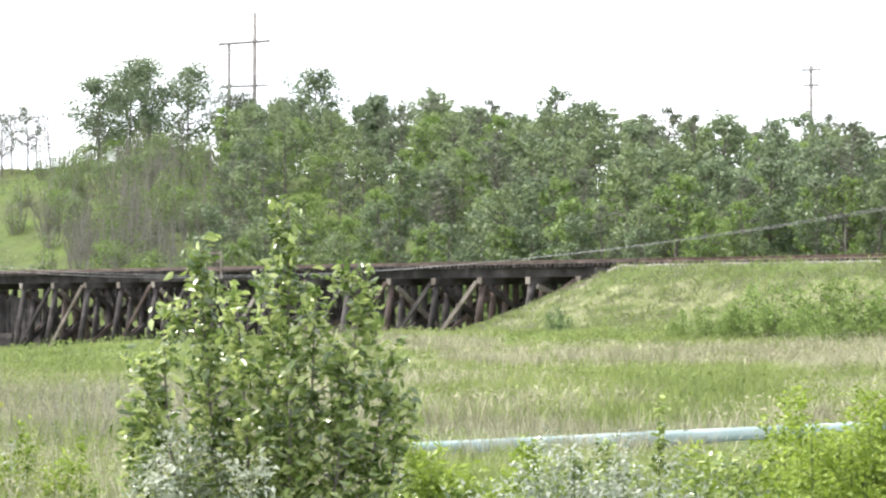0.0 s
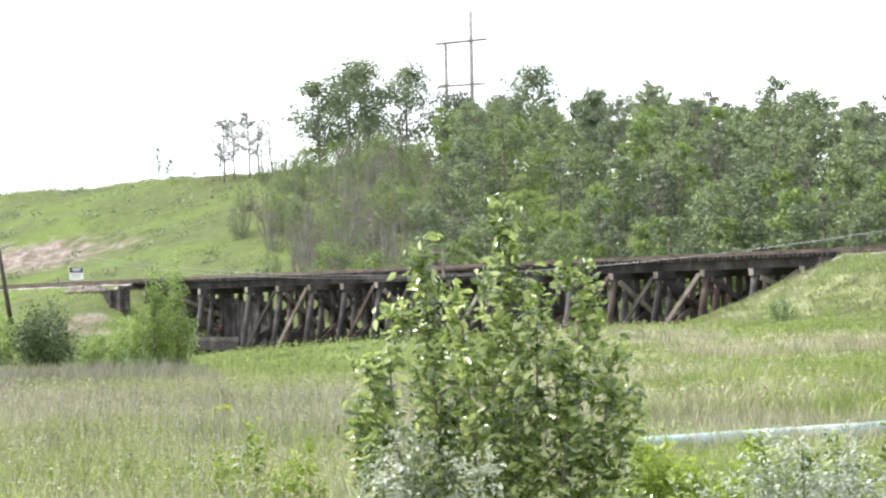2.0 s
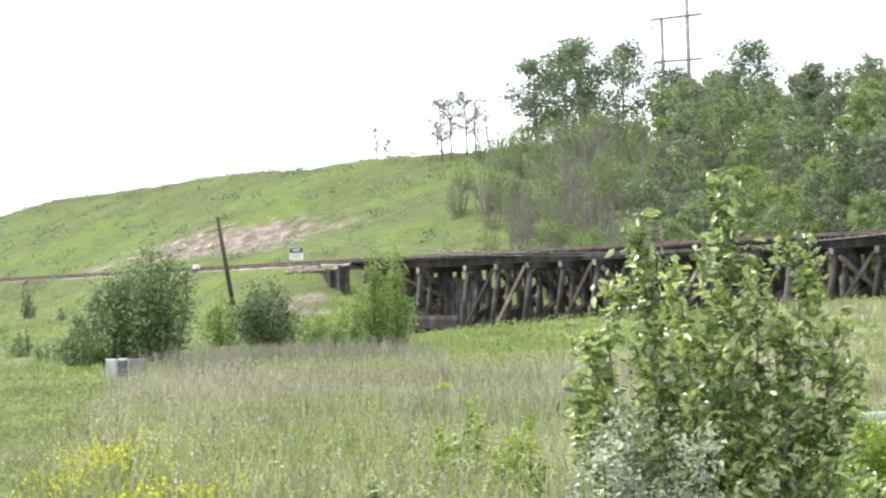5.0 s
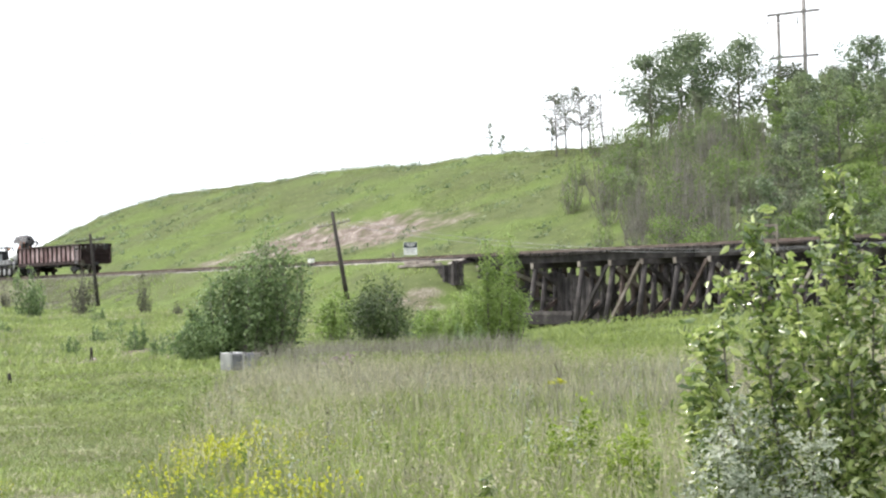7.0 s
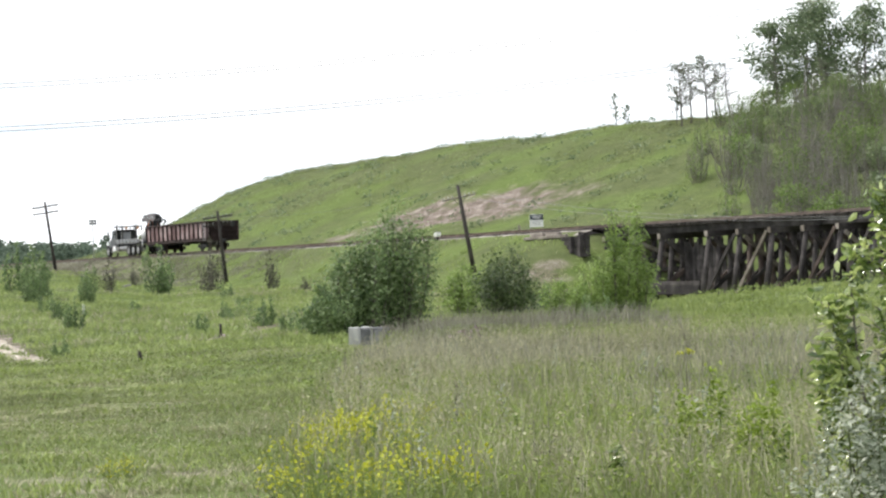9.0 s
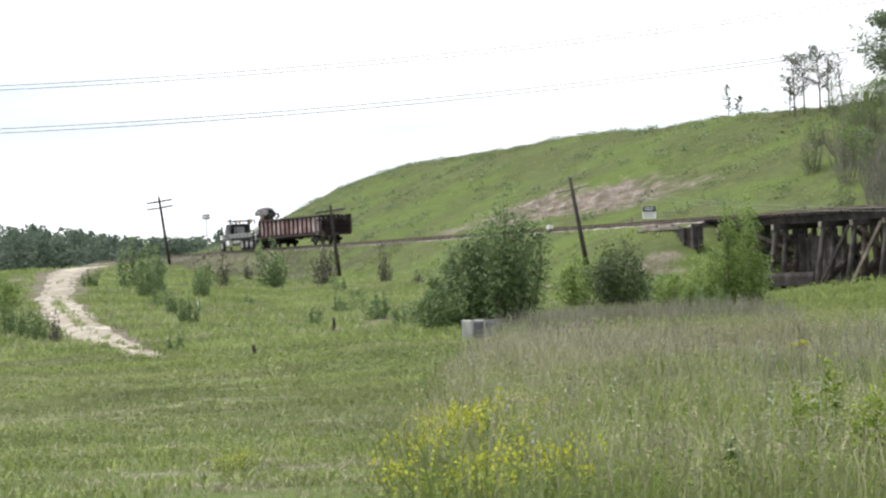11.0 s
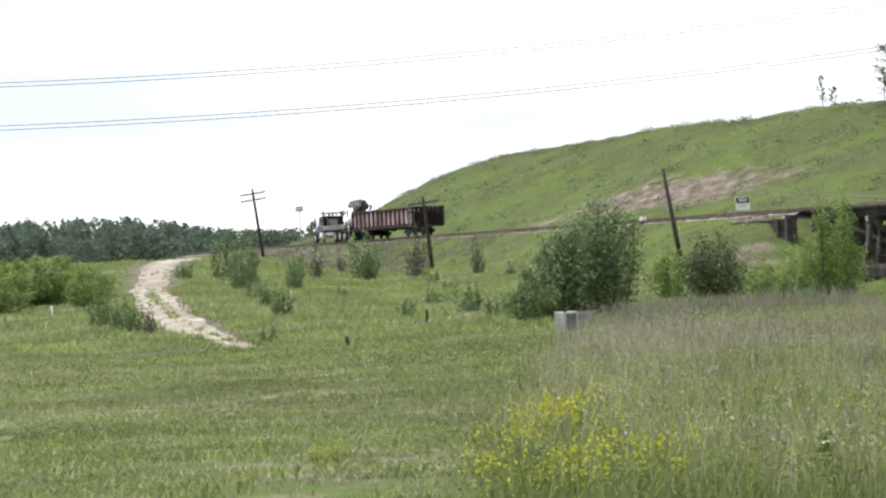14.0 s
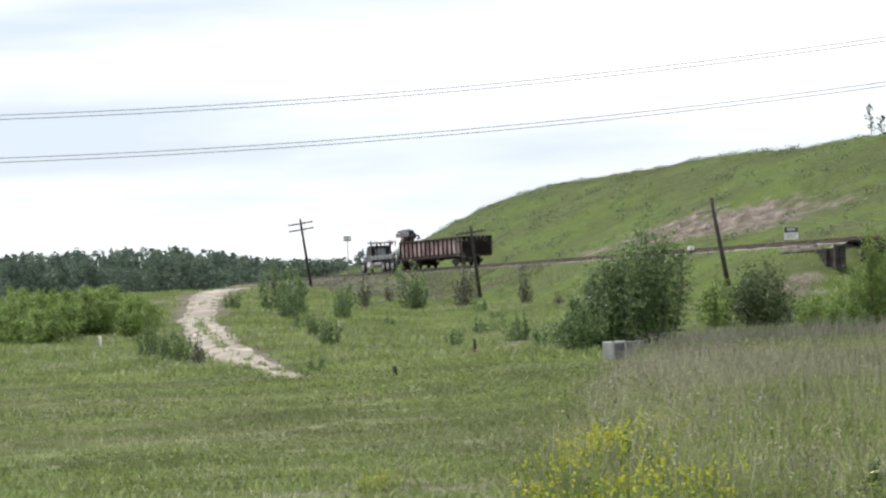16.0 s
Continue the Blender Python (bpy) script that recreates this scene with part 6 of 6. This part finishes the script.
x, y = thin(*sector(40000, 4, 16.5, 32, 82, 308, 0.3), lambda a, b: tall_side(a, b) & ((azd(a, b)[1] < 56) | (azd(a, b)[0] > 9.6 + 0.4 * np.sin(a * 0.8))) & patchy(a, b, 0.45, 0.0, 3))
blades("weed_stalks", x, y, 0.68, 0.011, WEED, "tall brown weed stalks", 8, 0.35)
# pale dry grass on the near slope to the right
x, y = thin(*sector(52000, -12, 3.5, 44, 104, 309, 0.16), lambda a, b: patchy(a, b, 0.22, -0.2, 4))
blades("straw_grass", x, y, 0.5, 0.015, STRAW, "tall pale straw grass below the embankment", 9, 0.7)
x, y = sector(80000, -12, 10, 48, 135, 310, 0.2)
blades("slope_grass", x, y, 0.22, 0.025, GRASS_BRIGHT, "green grass at the trestle's foot", 10, 0.7)
# rising ground left of the trestle
x, y = thin(*sector(80000, 9, 31, 72, 150, 311, 0.22), clear)
blades("slope_grass", x, y, 0.22, 0.03, SLOPE_GRASS, "green grass on the rising ground", 11, 0.8)
x, y = thin(*sector(36000, 9, 31, 76, 200, 321, 0.3), lambda a, b: clear(a, b) & patchy(a, b, 0.2, 0.4, 6) & (sn(a, b)[1] < -6))
blades("lush_grass", x, y, 0.25, 0.03, SLOPE_GRASS, "brighter grass on the rising ground", 21, 0.8)
x, y = sector(50000, 9, 27, 130, 262, 312, 0.3)
x, y = thin(x, y, lambda a, b: (sn(a, b)[1] < -3.2) & clear(a, b) & (bare(a, b)[..., 2] < 0.42))
blades("slope_grass", x, y, 0.26, 0.045, SLOPE_GRASS, "green grass on the railway bank", 12, 0.8)
x, y = thin(*strip(30000, 120, 205, -16, -2.6, 322, 0.4), lambda a, b: clear(a, b) & patchy(a, b, 0.3, -0.9, 7))
blades("bank_grass", x, y, 0.24, 0.035, WEED, "dry brownish grass on the railway bank", 22, 0.8)
# embankment by the trestle's right end
x, y = strip(26000, -50, 14, -12, -2.6, 313, 0.25)
blades("bank_grass", x, y, 0.16, 0.02, WEED, "dry brownish grass on the embankment", 13, 0.9)
x, y = strip(40000, -50, 14, -18, -3.5, 314, 0.25)
blades("bank_grass", x, y, 0.17, 0.022, GRASS_BRIGHT, "green grass on the embankment", 14, 0.8)
# hillside
x, y = strip(70000, 40, 330, 5.5, 48, 315, 0.5)
x, y = thin(x, y, lambda a, b: (azd(a, b)[0] > 7) & (scar(*sn(a, b)) < 0.2) & (bare(a, b)[..., 2] < 0.3))
blades("hill_grass", x, y, 0.1, 0.06, HILL_GRASS, "green grass on the hillside", 15, 1.0)
x, y = strip(40000, 60, 320, 6, 46, 316, 0.5)
x, y = thin(x, y, lambda a, b: (azd(a, b)[0] > 7) & (scar(*sn(a, b)) < 0.2) & (bare(a, b)[..., 2] < 0.3) & patchy(a, b, 0.16, 0.3, 8))
blades("lush_grass", x, y, 0.12, 0.07, GRASS, "brighter grass patches on the hillside", 16, 1.0)
x, y = strip(9000, 60, 300, 8, 43, 317, 0.5)
x, y = thin(x, y, lambda a, b: azd(a, b)[0] > 7)
rs = np.random.RandomState(318)
pick = rs.permutation(len(x) // 12)[:240]
idx = (pick[:, None] * 12 + np.arange(12)[None, :]).ravel()
idx = np.repeat(idx[idx < len(x)], 4)
pp = np.stack([x[idx] + rs.normal(0, 0.2, len(idx)), y[idx] + rs.normal(0, 0.2, len(idx)), ground(x[idx], y[idx]) + rs.uniform(0.02, 0.45, len(idx))], 1)
tagged(leaf_mesh("hill_scrub", pp, 0.24, LEAF_B, None, 319), "scattered low scrub on the hillside", "scrub", kind="stuff")
# crest fringe against the sky
x, y = strip(14000, 100, 300, 36, 46, 320, 0.3)
x, y = thin(x, y, lambda a, b: azd(a, b)[0] > 7)
blades("crest_grass", x, y, 0.3, 0.04, GRASS, "grass fringe along the hill's crest", 17, 0.7)


x, y = thin(*sector(5000, 2.2, 18, 18, 44, 341), tall_side)
blades("straw_stems", x, y, 0.7, 0.008, STRAW, "single pale straw stems standing above the grass", 341, 0.25)
x, y = thin(*sector(9000, 2.2, 18, 18, 44, 342, 0.05), lambda a, b: tall_side(a, b) & patchy(a, b, 0.9, 0.4, 13))
blades("tall_grass", x, y, 0.62, 0.016, GRASS_BRIGHT, "broad-bladed green grass tufts", 342, 0.6)


# grass before the pipe
x, y = sector(26000, -11, 2.6, 20, 34, 343, 0.1)
blades("tall_grass", x, y, 0.27, 0.01, GRASS_BRIGHT, "rough green grass before the pipe", 343, 0.6)
x, y = thin(*sector(16000, -11, 2.6, 22, 46, 345, 0.14), lambda a, b: patchy(a, b, 0.8, 0.2, 19))
blades("straw_grass", x, y, 0.3, 0.009, STRAW, "pale straw grass beside the pipe", 345, 0.5)
# pale tufts and lush strips on the rising ground
x, y = thin(*sector(36000, 10, 30, 76, 200, 344, 0.35), lambda a, b: clear(a, b) & patchy(a, b, 0.16, 0.2, 15) & (sn(a, b)[1] < -5))
blades("dry_grass", x, y, 0.22, 0.03, STRAW, "pale dry tufts on the rising ground", 344, 0.8)


# single tall weeds that stand above the grass
def tall_weeds():
    leafy = shrub("leafy_weed", 0.85, 0.4, 260, 0.05, LEAF_C, 451, "leafy green weed standing in the tall grass", 5, full=True, side=0.3, twig=GREEN_STEM, category="weed", ragged=0.5)
    grey = shrub("grey_weed", 0.9, 0.5, 240, 0.04, LEAF_SILVER, 452, "grey-green wormwood weed standing in the tall grass", 7, full=True, side=0.26, twig=GREEN_STEM, category="weed", ragged=0.5)
    dry = shrub("dry_weed", 0.95, 0.45, 150, 0.028, LEAF_DULL, 453, "dry brown weed stalk with seed heads", 5, side=0.24, twig=TWIG, category="weed", ragged=0.5)
    rnd = random.Random(454)
    for src, count, d0, d1 in ((leafy, 46, 19, 44), (grey, 44, 19, 52), (dry, 52, 20, 58)):
        src["group"] = "single weeds"
        for k in range(count):
            az, d = rnd.uniform(3.5, 17.2), d0 + (d1 - d0) * rnd.random() ** 0.8
            x, y = polar(az, d)
            if not tall_side(np.array([x]), np.array([y]))[0]:
                continue
            q = rnd.uniform(0.6, 1.05)
            put_copy(src, x, y, rnd.uniform(0, 6.28), q, q * rnd.uniform(0.8, 1.1), "single weeds", 0.02)
    put(leafy, 7.6, 21.0)
    put(grey, 10.2, 24.0)
    put(dry, 12.4, 23.0)


tall_weeds()


# broad leaves, seed heads and clover that break up the blades
def leaf_scatter(name, x, y, lo, hi, size, mat, label, seed, flat=0.35, ratio=0.55):
    rs = np.random.RandomState(seed)
    p = np.stack([x, y, ground(x, y) + rs.uniform(lo, hi, len(x))], 1)
    return tagged(leaf_mesh(name, p, size, mat, None, seed, flat=flat, ratio=ratio), label, "weeds", kind="stuff")


CLOVER = material("clover_leaf", [(0.099, 0.141, 0.028), (0.177, 0.242, 0.050), (0.280, 0.361, 0.099)], 0.25, 0.55, bump=0, random_by="island", spread=0.35, spec=0.3, translucent=0.35, upright=0.5)
SEED = material("seed_head", [(0.22, 0.21, 0.12), (0.34, 0.33, 0.2), (0.48, 0.46, 0.3)], 0.25, 0.8, bump=0, random_by="island", spread=0.3, translucent=0.25, upright=0.4)
x, y = thin(*sector(34000, 14, 31, 18, 52, 331, 0.2), lambda a, b: ~tall_side(a, b) & ~worn(a, b) & patchy(a, b, 0.55, -0.4, 9))
leaf_scatter("clover", x, y, 0.01, 0.08, 0.034, CLOVER, "low clover leaves in the field", 331, 0.8, 0.8)
x, y = thin(*sector(26000, 14, 31, 46, 84, 332, 0.3), lambda a, b: ~tall_side(a, b) & clear(a, b) & patchy(a, b, 0.35, -0.4, 10))
leaf_scatter("clover", x, y, 0.02, 0.13, 0.06, CLOVER, "low clover leaves in the field", 332, 0.8, 0.8)
x, y = thin(*sector(30000, 2.2, 18, 18, 40, 330, 0.12), tall_side)
leaf_scatter("weed_leaves", x, y, 0.05, 0.45, 0.05, CLOVER, "leafy dull green weeds among the tall grass", 330, 0.3, 0.35)
x, y = thin(*sector(40000, 2.2, 18, 18, 40, 333, 0.12), lambda a, b: tall_side(a, b) & patchy(a, b, 0.9, -0.7, 17))
leaf_scatter("weed_leaves", x, y, 0.05, 0.5, 0.042, LEAF_LIME, "leafy green weeds among the tall grass", 333, 0.3, 0.4)
x, y = thin(*sector(42000, 0, 17, 36, 74, 334, 0.2), lambda a, b: tall_side(a, b) & patchy(a, b, 0.5, -0.9, 11))
leaf_scatter("weed_leaves", x, y, 0.05, 0.42, 0.075, CLOVER, "leafy green weeds among the tall grass", 334, 0.3, 0.45)
x, y = thin(*sector(36000, 1, 18, 19, 60, 335, 0.14), lambda a, b: tall_side(a, b) & patchy(a, b, 0.6, -0.5, 2))
leaf_scatter("seed_heads", x, y, 0.4, 0.72, 0.045, SEED, "pale seed heads above the tall grass", 335, 0.0, 0.35)
x, y = thin(*sector(16000, -12, 3.5, 44, 104, 336, 0.25), lambda a, b: patchy(a, b, 0.22, -0.2, 4))
leaf_scatter("seed_heads", x, y, 0.3, 0.62, 0.09, SEED, "pale seed heads in the straw grass", 336, 0.0, 0.3)
x, y = thin(*sector(30000, -12, 9, 48, 120, 337, 0.3), lambda a, b: patchy(a, b, 0.3, 0.2, 12))
leaf_scatter("weed_leaves", x, y, 0.05, 0.4, 0.1, CLOVER, "leafy green weeds among the straw grass", 337, 0.3, 0.5)


# yellow mustard clump, thistle, single yellow flower
def mustard(seed, h, label):
    t = thing("mustard_plant", Matrix(), label, "wildflower", "yellow mustard plants")
    rnd = random.Random(seed)
    bm = bmesh.new()
    pos = []
    for i in range(14):
        a, r = rnd.uniform(0, 6.28), rnd.uniform(0.02, 0.4)
        tip = Vector((math.cos(a) * r, math.sin(a) * r, h * rnd.uniform(0.6, 1.05)))
        tube_bm(bm, [(tip.x * 0.2, tip.y * 0.2, -0.05), (tip.x * 0.75, tip.y * 0.75, tip.z * 0.6), tip], [0.006, 0.004, 0.002], 4, False)
        for k in range(10):
            pos.append((tip.x + rnd.gauss(0, 0.028), tip.y + rnd.gauss(0, 0.028), tip.z - abs(rnd.gauss(0, 0.12))))
    part("branchwork", bm, GRASS_BRIGHT, t)
    tagged(leaf_mesh("blossom_mass", pos, 0.034, BLOSSOM, t, seed, ratio=0.9), kind="stuff")
    rs = np.random.RandomState(seed)
    lp = np.stack([rs.normal(0, 0.15, 120), rs.normal(0, 0.15, 120), rs.uniform(0.02, h * 0.65, 120)], 1)
    leaf_mesh("foliage", lp, 0.06, GRASS_BRIGHT, t, seed + 1)
    return t


m0 = mustard(401, 0.62, "yellow-flowering mustard plant in the tall grass")
m1 = mustard(402, 0.5, "yellow-flowering mustard plant in the tall grass")
rnd = random.Random(403)
for k in range(46):
    az, d = rnd.gauss(16.3, 0.85), rnd.uniform(19.5, 31)
    x0, y0 = polar(az, d)
    put_copy(rnd.choice((m0, m1)), x0, y0, rnd.uniform(0, 6), rnd.uniform(0.7, 1.1), rnd.uniform(0.75, 1.1), "", 0.0)
for az, d in ((21.6, 26), (13.0, 36), (9.9, 33), (8.6, 30), (15.6, 36), (6.9, 32), (7.4, 24), (21.2, 27)):
    x0, y0 = polar(az, d)
    put_copy(m1, x0, y0, az, 0.5, 0.55, "", 0.0)
put(m0, 16.6, 25.5)
put(m1, 15.8, 27.0)


def flower_head(name, az, d, h, r, n, mat, label, seed):
    t = put(thing(name, Matrix(), label, "wildflower"), az, d)
    bm = bmesh.new()
    rs = np.random.RandomState(seed)
    pos = []
    for k in range(n):
        q = rs.normal(0, r, 2)
        z = h + rs.normal(0, r * 0.5)
        tube_bm(bm, [(q[0] * 0.3, q[1] * 0.3, -0.05), (q[0], q[1], z)], [0.006, 0.003], 4, False)
        for j in range(10):
            pos.append((q[0] + rs.normal(0, 0.022), q[1] + rs.normal(0, 0.022), z + rs.normal(0, 0.015)))
    part("branchwork", bm, GRASS, t)
    tagged(leaf_mesh("blossom_mass", pos, 0.05, mat, t, seed, ratio=0.9), kind="stuff")


flower_head("yellow_flower", 9.3, 42.0, 0.52, 0.05, 9, BLOSSOM, "single yellow flower head in the dry grass", 411)
flower_head("thistle", 13.85, 56.0, 0.62, 0.2, 12, PINK, "pale pink thistle flowers among brown weeds", 412)


# ---- sleepers ----
def sleepers():
    me = box_bm(bmesh.new(), (-0.115, -1.5, 3.95), (0.115, 1.5, 4.15), 0.02)
    data = bpy.data.meshes.new("sleeper")
    me.to_mesh(data)
    me.free()
    data.materials.append(TIMBER)
    rnd = random.Random(8)
    bm = bmesh.new()
    for i in range(300):
        ob = new("sleeper", data)
        ob.parent = track
        ob.matrix_basis = Matrix.Translation((0.5 + i * 0.335, rnd.uniform(-.05, .05), rnd.uniform(-.008, .008)))
    for i in range(320):
        s = 101 + i * 0.52
        o = max(0, s - 190) ** 2 / 400
        box_bm(bm, (s, o - 1.4, 3.95), (s + 0.23, o + 1.4, 4.15))
    for i in range(110):
        box_bm(bm, (-0.05 - i * 0.52, -1.4, 3.95), (0.18 - i * 0.52, 1.4, 4.15))
    tagged(part("sleeper_run", bm, TIMBER, track), kind="stuff")


sleepers()
